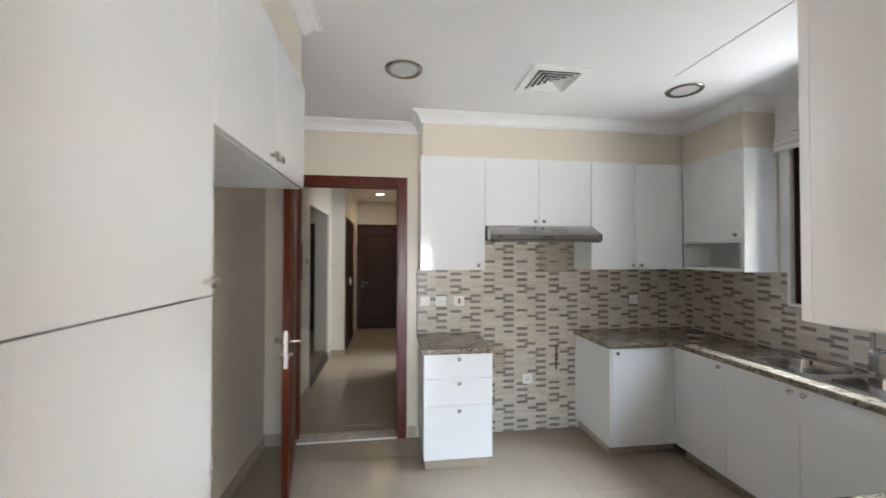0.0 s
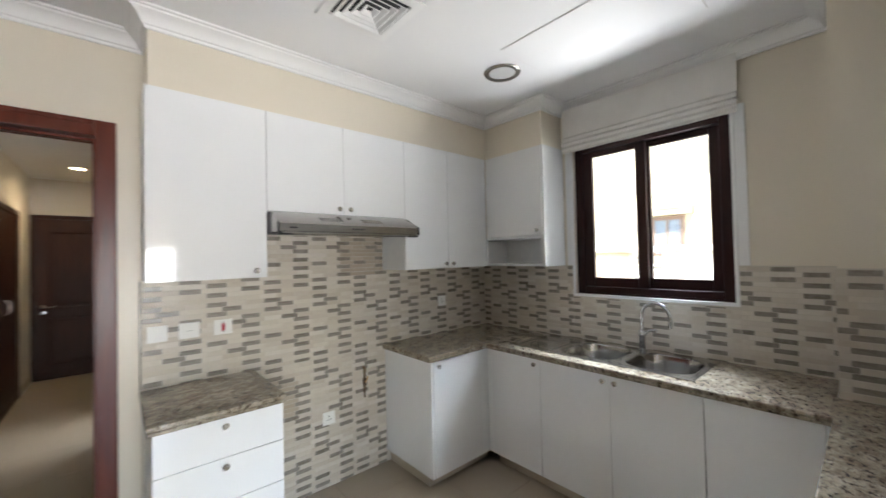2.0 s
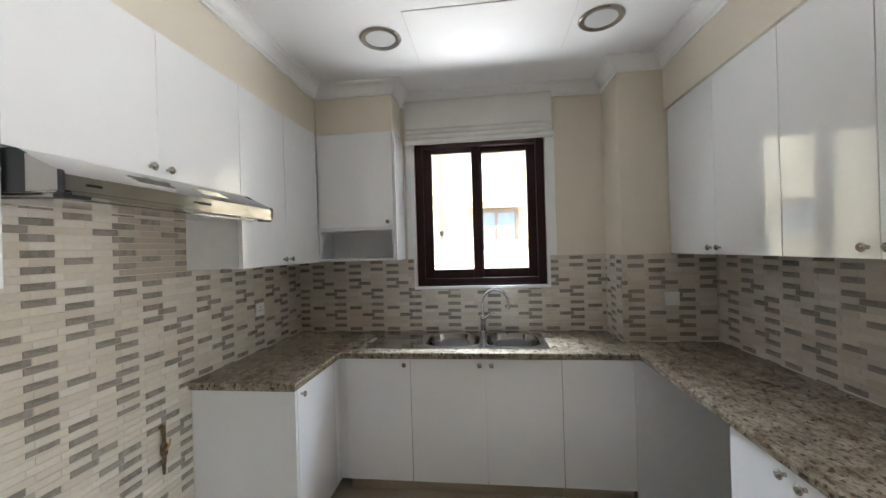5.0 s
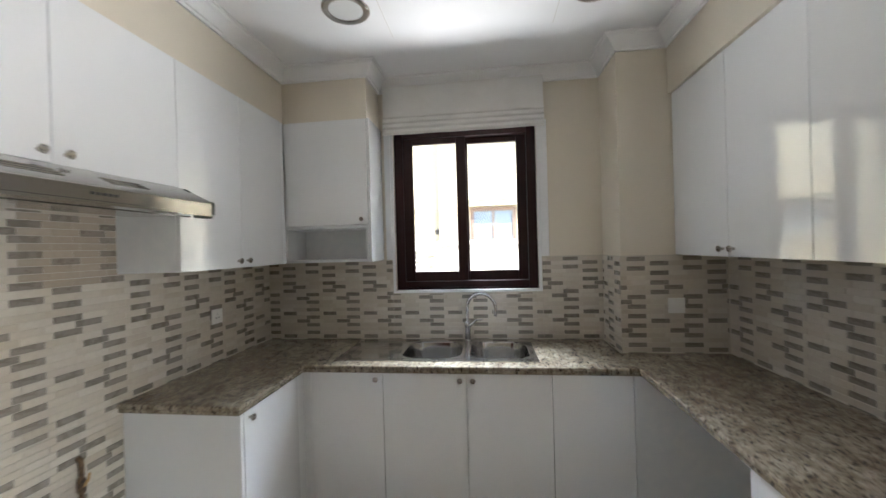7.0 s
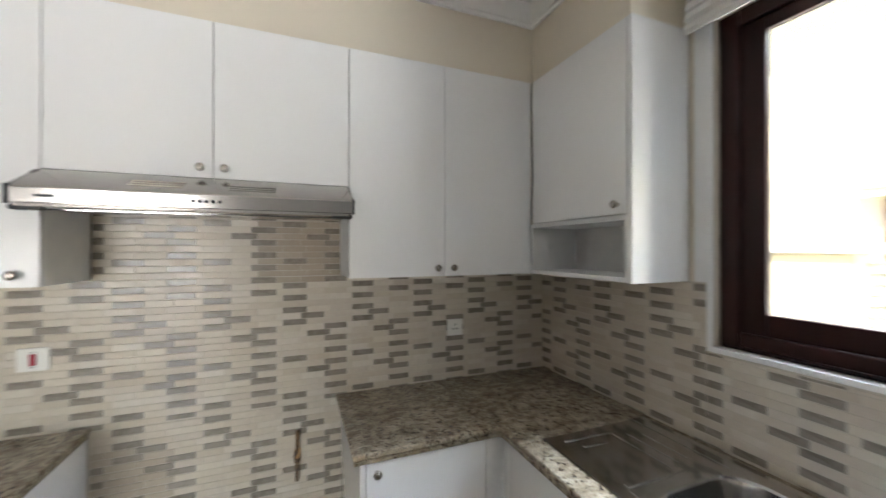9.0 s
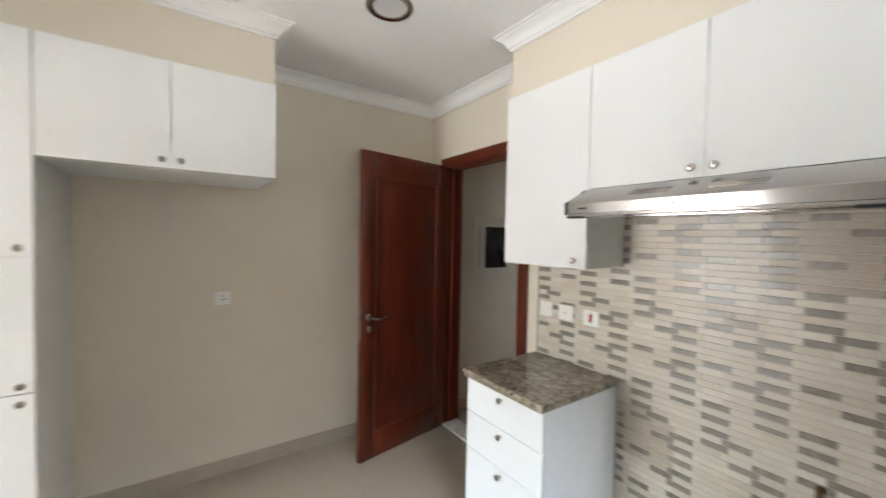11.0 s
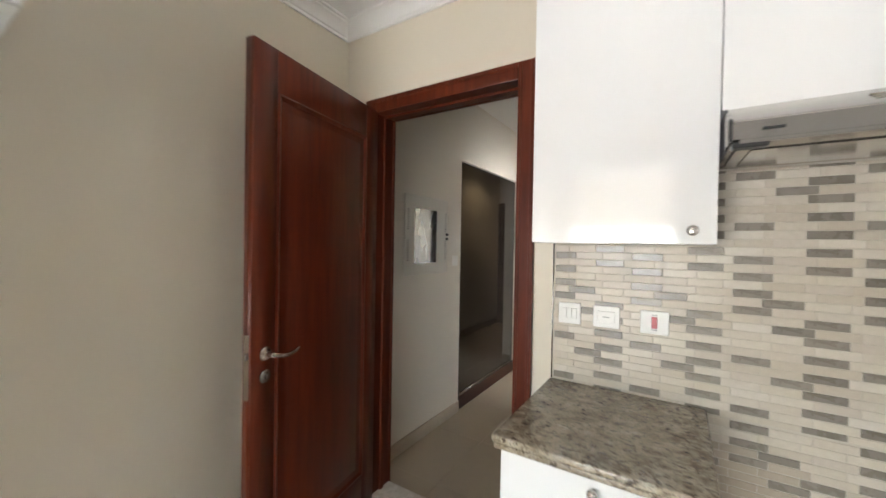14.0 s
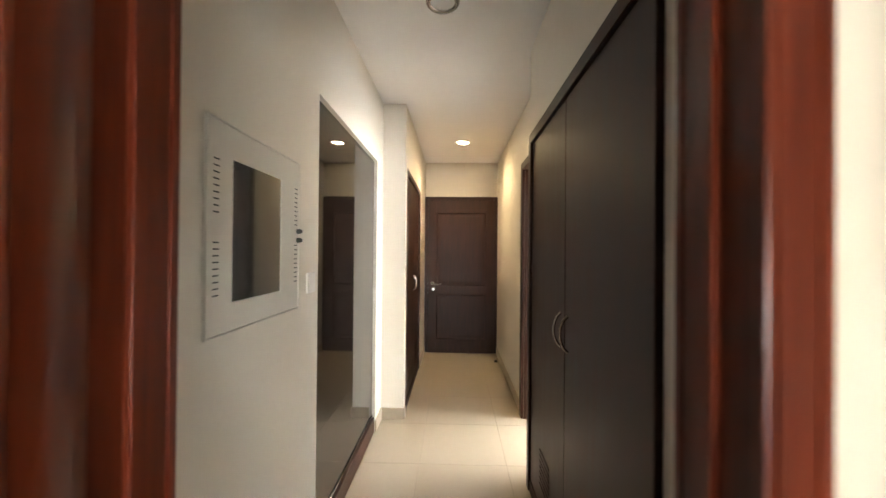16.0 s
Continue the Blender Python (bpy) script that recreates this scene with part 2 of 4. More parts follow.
    if label:
        tagged(ob, label)
    return ob


def put_mesh(name, me, m, parent):
    """A part on shared mesh data, at the world pose m."""
    ob = new(name, me)
    ob.parent = parent
    ob.matrix_basis = Matrix.Translation(-SPOT[parent.name]) @ m
    SPOT[ob.name] = m.translation.copy()
    return ob


def thing(name, at, label, category, group="", kind=""):
    ob = new(name)
    ob.empty_display_size = 0.05
    ob.location = at
    SPOT[ob.name] = Vector(at)
    return tagged(ob, label, category, group, kind)


def box(bm, x0, x1, y0, y1, z0, z1, bevel=0.0, seg=1):
    r = bmesh.ops.create_cube(bm, size=1.0)
    vs = r["verts"]
    bmesh.ops.scale(bm, vec=(x1 - x0, y1 - y0, z1 - z0), verts=vs)
    bmesh.ops.translate(bm, vec=((x0 + x1) / 2, (y0 + y1) / 2, (z0 + z1) / 2), verts=vs)
    if bevel:
        es = list({e for v in vs for e in v.link_edges})
        bmesh.ops.bevel(bm, geom=es, offset=bevel, segments=seg, profile=0.5, affect="EDGES")
    return bm


def boxed(*spec, bevel=0.0, seg=1):
    bm = bmesh.new()
    return box(bm, *spec, bevel=bevel, seg=seg)


def boxes(specs, bevel=0.0):
    bm = bmesh.new()
    for s in specs:
        box(bm, *s, bevel=bevel)
    return bm


def lathe(bm, profile, m=Matrix(), seg=24):
    rings = []
    for r, z in profile:
        if r < 1e-6:
            rings.append([bm.verts.new(m @ Vector((0, 0, z)))])
        else:
            rings.append([bm.verts.new(m @ Vector((r * math.cos(a), r * math.sin(a), z))) for a in [2 * math.pi * i / seg for i in range(seg)]])
    for a, b in zip(rings, rings[1:]):
        for i in range(seg):
            j = (i + 1) % seg
            if len(a) == 1 and len(b) == 1:
                continue
            if len(a) == 1:
                bm.faces.new((a[0], b[j], b[i]))
            elif len(b) == 1:
                bm.faces.new((a[i], a[j], b[0]))
            else:
                bm.faces.new((a[i], a[j], b[j], b[i]))
    bmesh.ops.recalc_face_normals(bm, faces=bm.faces)
    return bm


def tube(bm, pts, radius, seg=12):
    pts = [Vector(p) for p in pts]
    rings, side = [], None
    for i, p in enumerate(pts):
        d = (pts[min(i + 1, len(pts) - 1)] - pts[max(i - 1, 0)]).normalized()
        side = (side if side else (Vector((1, 0, 0)) if abs(d.x) < 0.9 else Vector((0, 1, 0))))
        side = (side - d * side.dot(d)).normalized()
        up = d.cross(side)
        r = radius[i] if isinstance(radius, (list, tuple)) else radius
        rings.append([bm.verts.new(p + r * (math.cos(a) * side + math.sin(a) * up)) for a in [2 * math.pi * k / seg for k in range(seg)]])
    for a, b in zip(rings, rings[1:]):
        for i in range(seg):
            j = (i + 1) % seg
            bm.faces.new((a[i], a[j], b[j], b[i]))
    bm.faces.new(rings[0][::-1])
    bm.faces.new(rings[-1])
    bmesh.ops.recalc_face_normals(bm, faces=bm.faces)
    return bm


def sweep(bm, path, profile, closed):
    """A moulding: profile points (out from the wall, height) along a plan line whose room lies to its left."""
    n = len(path)
    rings = []
    for i, p in enumerate(path):
        p = Vector(p)
        a = Vector(path[i - 1]) if (i or closed) else None
        b = Vector(path[(i + 1) % n]) if (i < n - 1 or closed) else None
        na = (p - a).normalized() if a is not None else (b - p).normalized()
        nb = (b - p).normalized() if b is not None else na
        la, lb = Vector((-na.y, na.x)), Vector((-nb.y, nb.x))
        mit = (la + lb) / max(0.2, 1 + la.dot(lb))
        rings.append([bm.verts.new((p.x + mit.x * d, p.y + mit.y * d, z)) for d, z in profile])
    k = len(profile)
    for i in range(n if closed else n - 1):
        a, b = rings[i], rings[(i + 1) % n]
        for j in range(k):
            bm.faces.new((a[j], a[(j + 1) % k], b[(j + 1) % k], b[j]))
    if not closed:
        bm.faces.new(rings[0])
        bm.faces.new(rings[-1][::-1])
    bmesh.ops.recalc_face_normals(bm, faces=bm.faces)
    return bm


def structure(name, bm, material, label, category, smooth=True):
    return tagged(part(name, bm, material, smooth=smooth), label, category, kind="structure")


# ---- the large structure ----
CEILING, HALL_CEILING = 2.74, 2.75
wall_north = structure("wall_north", boxes([(-1.0, -0.645, 3.463, 3.6, 0, 2.85), (0.275, 3.228, 3.463, 3.6, 0, 2.85), (-0.645, 0.275, 3.463, 3.6, 2.215, 2.85)]), WALL, "cream painted kitchen wall with a doorway", "wall")
wall_east = structure("wall_east", boxes([(3.028, 3.228, 0.30, 1.49, 0, 2.85), (3.028, 3.228, 2.49, 3.463, 0, 2.85), (3.028, 3.228, 1.49, 2.49, 0, 1.245), (3.028, 3.228, 1.49, 2.49, 2.385, 2.85)]), WALL, "cream painted kitchen wall with a window opening", "wall")
wall_west = structure("wall_west", boxed(-1.0, -0.857, 0.30, 3.463, 0, 2.85), WALL, "plain cream painted wall behind the fridge space", "wall")
wall_south = structure("wall_south", boxes([(-0.857, -0.145, 0.30, 0.445, 0, 2.85), (0.835, 3.028, 0.30, 0.445, 0, 2.85), (-0.145, 0.835, 0.30, 0.445, 2.25, 2.85), (0.945, 2.69, 0.445, 0.482, 0, 2.85)]), WALL, "cream painted wall with an open doorway", "wall")
wall_pier = structure("wall_pier", boxed(2.698, 3.028, 0.445, 1.067, 0, 2.85), WALL, "cream painted pier beside the window", "wall")
structure("bulkhead_north", boxed(0.43, 3.028, 3.165, 3.463, 2.392, CEILING), WALL, "cream boxed-in soffit above the wall cabinets", "soffit")
structure("bulkhead_east", boxed(2.752, 3.028, 2.59, 3.165, 2.392, CEILING), WALL, "cream soffit above the corner wall cabinet", "soffit")
structure("bulkhead_west", boxed(-0.857, -0.25, 0.445, 2.045, 2.412, CEILING), WALL, "cream soffit above the tall cupboard", "soffit")
structure("bulkhead_south", boxed(0.952, 2.698, 0.482, 0.785, 2.392, CEILING), WALL, "cream soffit above the wall cabinets", "soffit")
structure("ceiling", boxed(-1.0, 3.228, 0.30, 3.6, CEILING, 2.84), CEIL, "white painted kitchen ceiling", "ceiling")
structure("ceiling_hall", boxed(-1.02, 0.65, 3.6, 8.6, HALL_CEILING, 2.85), CEIL, "white painted corridor ceiling", "ceiling")

# corridor
structure("wall_hall_west", boxes([(-1.02, -0.76, 3.6, 4.70, 0, 2.75), (-1.02, -0.88, 4.70, 6.0, 0, 2.75), (-0.88, -0.76, 4.70, 6.0, 2.19, 2.75), (-1.02, -0.76, 6.0, 6.243, 0, 2.75)]), HALLWALL, "pale painted corridor wall with a shallow recess", "wall")
structure("wall_hall_step", boxes([(-0.95, -0.56, 6.243, 6.34, 0, 2.75), (-0.95, -0.60, 6.34, 7.66, 0, 2.75), (-0.60, -0.56, 6.34, 7.66, 2.21, 2.75), (-0.95, -0.56, 7.66, 8.44, 0, 2.75)]), HALLWALL, "pale painted corridor wall stepping forward", "wall")
structure("wall_hall_north", boxed(-0.95, 0.65, 8.44, 8.6, 0, 2.75), HALLWALL, "pale wall at the corridor's end", "wall")
structure("wall_hall_east", boxes([(0.352, 0.65, 3.6, 3.86, 0, 2.75), (0.39, 0.65, 3.86, 5.36, 0, 2.75), (0.352, 0.39, 3.86, 5.36, 2.19, 2.75), (0.352, 0.65, 5.36, 5.40, 0, 2.75)]), HALLWALL, "pale painted corridor wall around a wardrobe", "wall")
structure("wall_hall_east_far", boxes([(0.488, 0.65, 5.40, 5.50, 0, 2.75), (0.488, 0.65, 6.30, 8.44, 0, 2.75), (0.488, 0.65, 5.50, 6.30, 2.2, 2.75)]), HALLWALL, "pale corridor wall with a side doorway", "wall")
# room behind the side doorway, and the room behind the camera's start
# Side room is unseen; its east opening is added to hold the area lamp.
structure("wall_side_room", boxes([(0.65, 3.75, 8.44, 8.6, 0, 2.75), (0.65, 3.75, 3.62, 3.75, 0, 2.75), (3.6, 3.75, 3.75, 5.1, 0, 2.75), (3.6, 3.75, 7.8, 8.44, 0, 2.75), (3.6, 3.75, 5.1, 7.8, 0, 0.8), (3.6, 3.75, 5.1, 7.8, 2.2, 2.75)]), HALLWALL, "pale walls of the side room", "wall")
structure("ceiling_side_room", boxed(0.65, 3.75, 3.62, 8.6, 2.75, 2.85), CEIL, "white ceiling of the side room", "ceiling")
# The wide opening at y = -3.4 is unseen, added to hold the fill lamp.
structure("wall_south_room", boxes([(-3.2, -3.05, -3.55, 0.30, 0, 2.75), (-3.05, -0.85, 0.15, 0.30, 0, 2.75), (3.228, 3.38, -3.55, 0.30, 0, 2.75), (-3.05, -1.8, -3.55, -3.4, 0, 2.75), (2.4, 3.228, -3.55, -3.4, 0, 2.75), (-1.8, 2.4, -3.55, -3.4, 1.8, 2.75), (-1.8, 2.4, -3.55, -3.4, 0, 0.4)]), HALLWALL, "pale walls of the adjoining room", "wall")
structure("wall_south_passage", boxed(-1.0, -0.85, -0.38, 0.15, 0, 2.75), HALLWALL, "pale wall end beside the doorway", "wall")
structure("ceiling_south_room", boxed(-3.2, 3.38, -3.55, 0.30, 2.75, 2.85), CEIL, "white ceiling of the adjoining room", "ceiling")

floor = structure("floor", boxed(-3.2, 3.75, -3.55, 8.6, -0.12, -0.004), FGROUT, "beige porcelain tile floor with thin joints", "floor")

# cornice round the kitchen ceiling
plan = [(-0.25, 0.445), (0.952, 0.445), (0.952, 0.785), (2.698, 0.785), (2.698, 1.067), (3.028, 1.067), (3.028, 2.59), (2.752, 2.59), (2.752, 3.165), (0.43, 3.165), (0.43, 3.463), (-0.857, 3.463), (-0.857, 2.045), (-0.25, 2.045)]
prof = [(0, CEILING - 0.085), (0.012, CEILING - 0.085), (0.014, CEILING - 0.072), (0.022, CEILING - 0.068), (0.030, CEILING - 0.050), (0.046, CEILING - 0.030), (0.066, CEILING - 0.020), (0.070, CEILING - 0.012), (0.082, CEILING - 0.010), (0.084, CEILING - 0.001), (0, CEILING - 0.001)]
structure("cornice", sweep(bmesh.new(), plan, prof, True), TRIMW, "white stepped plaster cornice under the ceiling", "cornice")


def skirting(name, path, closed=False):
    prof = [(0, 0), (0.011, 0), (0.011, 0.088), (0.008, 0.094), (0, 0.094)]
    structure(name, sweep(bmesh.new(), path, prof, closed), SKIRT, "beige tile skirting along the wall", "skirting")


skirting("baseboard", [(0.40, 3.463), (0.325, 3.463)])
skirting("baseboard_west", [(-0.665, 3.463), (-0.857, 3.463), (-0.857, 1.15)])
skirting("baseboard_hall_west", [(-0.76, 4.70), (-0.76, 3.6)])
skirting("baseboard_hall_step", [(-0.56, 6.29), (-0.56, 6.243), (-0.76, 6.243), (-0.76, 6.0)])
skirting("baseboard_hall_end", [(0.488, 6.40), (0.488, 8.44)])
skirting("baseboard_hall_step_end", [(-0.56, 8.40), (-0.56, 7.72)])
skirting("baseboard_south_passage", [(-0.85, 0.15), (-0.85, -0.38), (-1.0, -0.38)])


# ---- doors and windows ----
def door_frame(name, x0, x1, top, y0, y1, lip, material, label):
    """Lining with a stop, and architraves on both faces, round an opening in a wall between y0 and y1."""
    d = thing(name, ((x0 + x1) / 2, (y0 + y1) / 2, 0), label, "door frame", kind="structure")
    for n, a, b in (("jamb", x0 - 0.033, x0), ("jamb", x1, x1 + 0.033)):
        part(n, boxed(a, b, y0 - 0.004, y1 + 0.004, 0, top, bevel=0.002), material, d)
    part("head", boxed(x0 - 0.033, x1 + 0.033, y0 - 0.004, y1 + 0.004, top, top + 0.033, bevel=0.002), material, d)
    mid = y0 + 0.055
    part("stop", boxes([(x0, x0 + 0.014, mid, mid + 0.03, 0, top), (x1 - 0.014, x1, mid, mid + 0.03, 0, top), (x0 + 0.014, x1 - 0.014, mid, mid + 0.03, top - 0.014, top)], 0.002), material, d)
    for ya, yb in ((y0 - lip, y0 - 0.004), (y1 + 0.004, y1 + lip)):
        out = 1 if yb <= y0 else -1
        for a, b in ((x0 - 0.068, x0 + 0.004), (x1 - 0.004, x1 + 0.078)):
            bm = boxed(a, b, ya, yb, 0, top + 0.075, bevel=0.004, seg=2)
            face = ya if out > 0 else yb
            box(bm, a + 0.012, a + 0.02, face - 0.003, face + 0.003, 0, top + 0.06, bevel=0.001)
            box(bm, b - 0.022, b - 0.012, face - 0.003, face + 0.003, 0, top + 0.06, bevel=0.001)
            part("architrave", bm, material, d)
        bm = boxed(x0 + 0.004, x1 - 0.004, ya, yb, top - 0.004, top + 0.075, bevel=0.004, seg=2)
        face = ya if out > 0 else yb
        box(bm, x0 + 0.004, x1 - 0.004, face - 0.003, face + 0.003, top + 0.05, top + 0.06, bevel=0.001)
        part("architrave", bm, material, d)
    return d


def leaf(name, m, w, h, panels, material, label, handle_z, handle_x, sides=(1,), thick=0.042):
    """A panelled door leaf from its hinge edge along local x, its seen face towards local -y."""
    d = thing(name, m.translation, label, "door", kind="structure")
    bm = boxed(0, w, 0.006, thick - 0.006, 0.006, h)
    xs0, xs1 = 0.11, w - 0.11
    zs = [0.006] + [z for p in panels for z in p] + [h]
    for y0, y1 in ((0, 0.006), (thick - 0.006, thick)):
        box(bm, 0, xs0, y0, y1, 0.006, h, bevel=0.0015)
        box(bm, xs1, w, y0, y1, 0.006, h, bevel=0.0015)
        for a, b in zip(zs[0::2], zs[1::2]):
            box(bm, xs0, xs1, y0, y1, a, b, bevel=0.0015)
    bmesh.ops.transform(bm, matrix=m, verts=bm.verts)
    part("slab", bm, material, d)
    for a, b in panels:
        bm = bmesh.new()
        for s, y in ((1, 0.0), (-1, thick)):
            ring = [(xs0, a), (xs1, a), (xs1, b), (xs0, b)]
            loops = []
            for inset, dep in ((0.0, -0.003), (0.008, -0.007), (0.016, -0.002), (0.022, 0.004), (0.05, 0.004), (0.062, -0.001)):
                loops.append([bm.verts.new((px + (inset if px == xs0 else -inset), y + s * dep, pz + (inset if pz == a else -inset))) for px, pz in ring])
            for q, r in zip(loops, loops[1:]):
                for i in range(4):
                    bm.faces.new((q[i], q[(i + 1) % 4], r[(i + 1) % 4], r[i]))
            bm.faces.new(loops[-1])
        bmesh.ops.recalc_face_normals(bm, faces=bm.faces)
        bmesh.ops.transform(bm, matrix=m, verts=bm.verts)
        part("panel", bm, material, d)
    for s in sides:
        y = 0 if s > 0 else thick
        grip = bmesh.new()
        rot = m @ Matrix.Translation((handle_x, y, handle_z)) @ Matrix.Rotation(radians(90 * s), 4, "X")
        lathe(grip, [(0, 0), (0.026, 0), (0.026, 0.006), (0.022, 0.01), (0.011, 0.012), (0.010, 0.045), (0, 0.047)], rot)
        way = -1 if handle_x > w / 2 else 1
        tube(grip, [m @ Vector((handle_x + way * t, y - s * (0.046 + 0.012 * math.sin(t * 22)), handle_z - 0.012 * math.sin(t * 26))) for t in [0.12 * i / 8 for i in range(9)]], [0.010, 0.010, 0.009, 0.009, 0.008, 0.008, 0.007, 0.007, 0.006])
        part("lever_handle", grip, NICKEL, d, "satin nickel lever handle")
        key = bmesh.new()
        rot = m @ Matrix.Translation((handle_x, y, handle_z - 0.085)) @ Matrix.Rotation(radians(90 * s), 4, "X")
        lathe(key, [(0, 0), (0.025, 0), (0.025, 0.006), (0.02, 0.011), (0.009, 0.012), (0.009, 0.02), (0, 0.021)], rot)
        part("keyhole_rose", key, NICKEL, d)
    bm = boxed(w - 0.0005, w + 0.0025, 0.009, thick - 0.009, handle_z - 0.16, handle_z + 0.08, bevel=0.0005) if handle_x > w / 2 else None
    if bm:
        box(bm, w + 0.002, w + 0.012, 0.014, thick - 0.014, handle_z - 0.012, handle_z + 0.012, bevel=0.002)
        bmesh.ops.transform(bm, matrix=m, verts=bm.verts)
        part("lock_plate", bm, NICKEL, d)
    return d


door_frame("door_frame_hall", -0.61, 0.242, 2.19, 3.463, 3.6, 0.024, MAHOG, "red mahogany frame round the corridor doorway")
door_frame("door_frame_south", -0.11, 0.80, 2.215, 0.30, 0.445, 0.014, MAHOG, "red mahogany frame of an empty doorway")
hinge, tip = Vector((-0.597, 3.455, 0)), Vector((-0.449, 2.64, 0))
ang = math.atan2(tip.y - hinge.y, tip.x - hinge.x)
leaf("door_1", Matrix.Translation(hinge) @ Matrix.Rotation(ang, 4, "Z") @ Matrix.Translation((0, -0.042, 0)) @ Matrix.Rotation(0, 4, "Z"), 0.826, 2.195, [(0.20, 2.03)], MAHOG, "open red mahogany panelled door with lever handle", 1.03, 0.765, sides=(1, -1))
for hz in (0.28, 1.30, 1.93):
    part("hinge", boxes([(-0.1125, -0.1075, 0.385, 0.425, hz - 0.05, hz + 0.05)], 0.001), BRASS, bpy.data.objects["door_frame_south"], "worn brass butt hinge")
structure("threshold", boxed(-0.61, 0.242, 3.452, 3.612, -0.003, 0.014, bevel=0.004, seg=2), MARBLE, "pale marble threshold under the door", "threshold")
structure("threshold_south", boxed(-0.11, 0.80, 0.29, 0.455, -0.003, 0.006, bevel=0.002), MARBLE, "pale marble threshold in the doorway", "threshold")

# corridor doors
leaf("door_2", pose(0.435, 8.40, 0.0, 0, 0, 180) @ Matrix.Translation((0, -0.0, 0)), 0.94, 2.19, [(0.19, 0.85), (0.96, 2.02)], WENGE, "closed dark brown two-panel door at the corridor end", 1.0, 0.87, sides=(-1,))
d = thing("door_frame_end", (-0.04, 8.42, 0), "dark brown frame of the end door", "door frame", kind="structure")
for a, b in ((-0.563, -0.508), (0.437, 0.488)):
    part("architrave", boxed(a, b, 8.392, 8.44, 0, 2.25, bevel=0.004), WENGE, d)
part("architrave", boxed(-0.508, 0.437, 8.392, 8.44, 2.195, 2.25, bevel=0.004), WENGE, d)
d = thing("door_frame_side", (0.49, 5.9, 0), "dark brown frame of the side doorway", "door frame", kind="structure")
for a, b in ((5.44, 5.51), (6.29, 6.37)):
    part("architrave", boxed(0.462, 0.487, a, b, 0, 2.25, bevel=0.004), WENGE, d)
part("architrave", boxed(0.462, 0.487, 5.51, 6.29, 2.185, 2.25, bevel=0.004), WENGE, d)
part("jamb", boxes([(0.488, 0.65, 5.50, 5.512, 0, 2.2), (0.488, 0.65, 6.288, 6.30, 0, 2.2), (0.488, 0.65, 5.512, 6.288, 2.188, 2.2)]), WENGE, d)


def bow_handle(parent, x, y, z, out):
    """A bowed pull, upright, standing out along x."""
    pts = [(x + out * 0.032 * math.sin(math.pi * i / 10) ** 0.6 + out * 0.002, y, z - 0.075 + 0.15 * i / 10) for i in range(11)]
    part("pull_handle", tube(bmesh.new(), pts, [0.007, 0.006, 0.006, 0.0055, 0.0055, 0.0055, 0.0055, 0.0055, 0.006, 0.006, 0.007]), NICKEL, parent, "bowed satin metal pull handle")


def closet(name, face, out, y0, y1, top, label):
    """Two flush wardrobe doors in a frame; out is the way that they face along x."""
    w = thing(name, (face, (y0 + y1) / 2, 0), label, "wardrobe")
    def bx_(a, b, ya, yb, za, zb, bev=0.003):
        xa, xb = sorted((face + out * a, face + out * b))
        return boxed(xa, xb, ya, yb, za, zb, bevel=bev)
    for ya, yb in ((y0, y0 + 0.06), (y1 - 0.06, y1)):
        part("frame_post", bx_(-0.03, 0.012, ya, yb, 0, top), WENGE, w)
    part("frame_head", bx_(-0.03, 0.012, y0 + 0.06, y1 - 0.06, top - 0.06, top), WENGE, w)
    part("plinth", bx_(-0.03, 0.004, y0 + 0.06, y1 - 0.06, 0, 0.07), WENGE, w)
    mid = (y0 + y1) / 2
    for ya, yb in ((y0 + 0.063, mid - 0.0015), (mid + 0.0015, y1 - 0.063)):
        dr = part("door", bx_(-0.022, -0.002, ya, yb, 0.073, top - 0.063), WENGE, w)
        for k in range(7):
            c = (ya + yb) / 2
            part("louvre_slot", bx_(-0.003, 0.002, c - 0.10, c + 0.10, 0.20 + 0.03 * k, 0.208 + 0.03 * k, 0.001), WENGE, dr)
    for yy in (mid - 0.05, mid + 0.05):
        bow_handle(w, face - out * 0.002, yy, 1.12, out)
    return w


closet("built_in_wardrobe", 0.345, -1, 3.862, 5.358, 2.19, "dark wenge built-in wardrobe with two closed doors")
closet("corridor_closet", -0.568, 1, 6.342, 7.658, 2.21, "dark brown double closet doors with bowed pulls")

g = thing("gloss_panel", (-0.87, 5.35, 0.0), "black glossy panel door in a shallow white recess", "panel")
part("panel_face", boxed(-0.8795, -0.785, 4.702, 5.998, 0.135, 2.188, bevel=0.002), GLOSSB, g)
part("bottom_rail", boxed(-0.8795, -0.778, 4.702, 5.998, 0.118, 0.133, bevel=0.002), STEEL, g, "bright metal bottom rail")
part("plinth", boxed(-0.8795, -0.764, 4.702, 5.998, 0.0, 0.116, bevel=0.003), WENGE, g)

b = thing("distribution_box", (-0.758, 4.186, 1.235), "pale enamelled distribution box with smoked glass window", "fuse box")
bm = bmesh.new()
rings = [[bm.verts.new((xx, yy, zz)) for yy, zz in ((ya, za), (yb, za), (yb, zb), (ya, zb))] for xx, ya, yb, za, zb in ((-0.7595, 3.912, 4.46, 1.235, 1.802), (-0.753, 3.912, 4.46, 1.235, 1.802), (-0.752, 3.913, 4.459, 1.236, 1.801), (-0.752, 4.019, 4.315, 1.313, 1.716), (-0.753, 4.02, 4.314, 1.314, 1.715), (-0.7595, 4.02, 4.314, 1.314, 1.715))]
for q, r in zip(rings, rings[1:]):
    for i in range(4):
        bm.faces.new((q[i], q[(i + 1) % 4], r[(i + 1) % 4], r[i]))
bmesh.ops.recalc_face_normals(bm, faces=bm.faces)
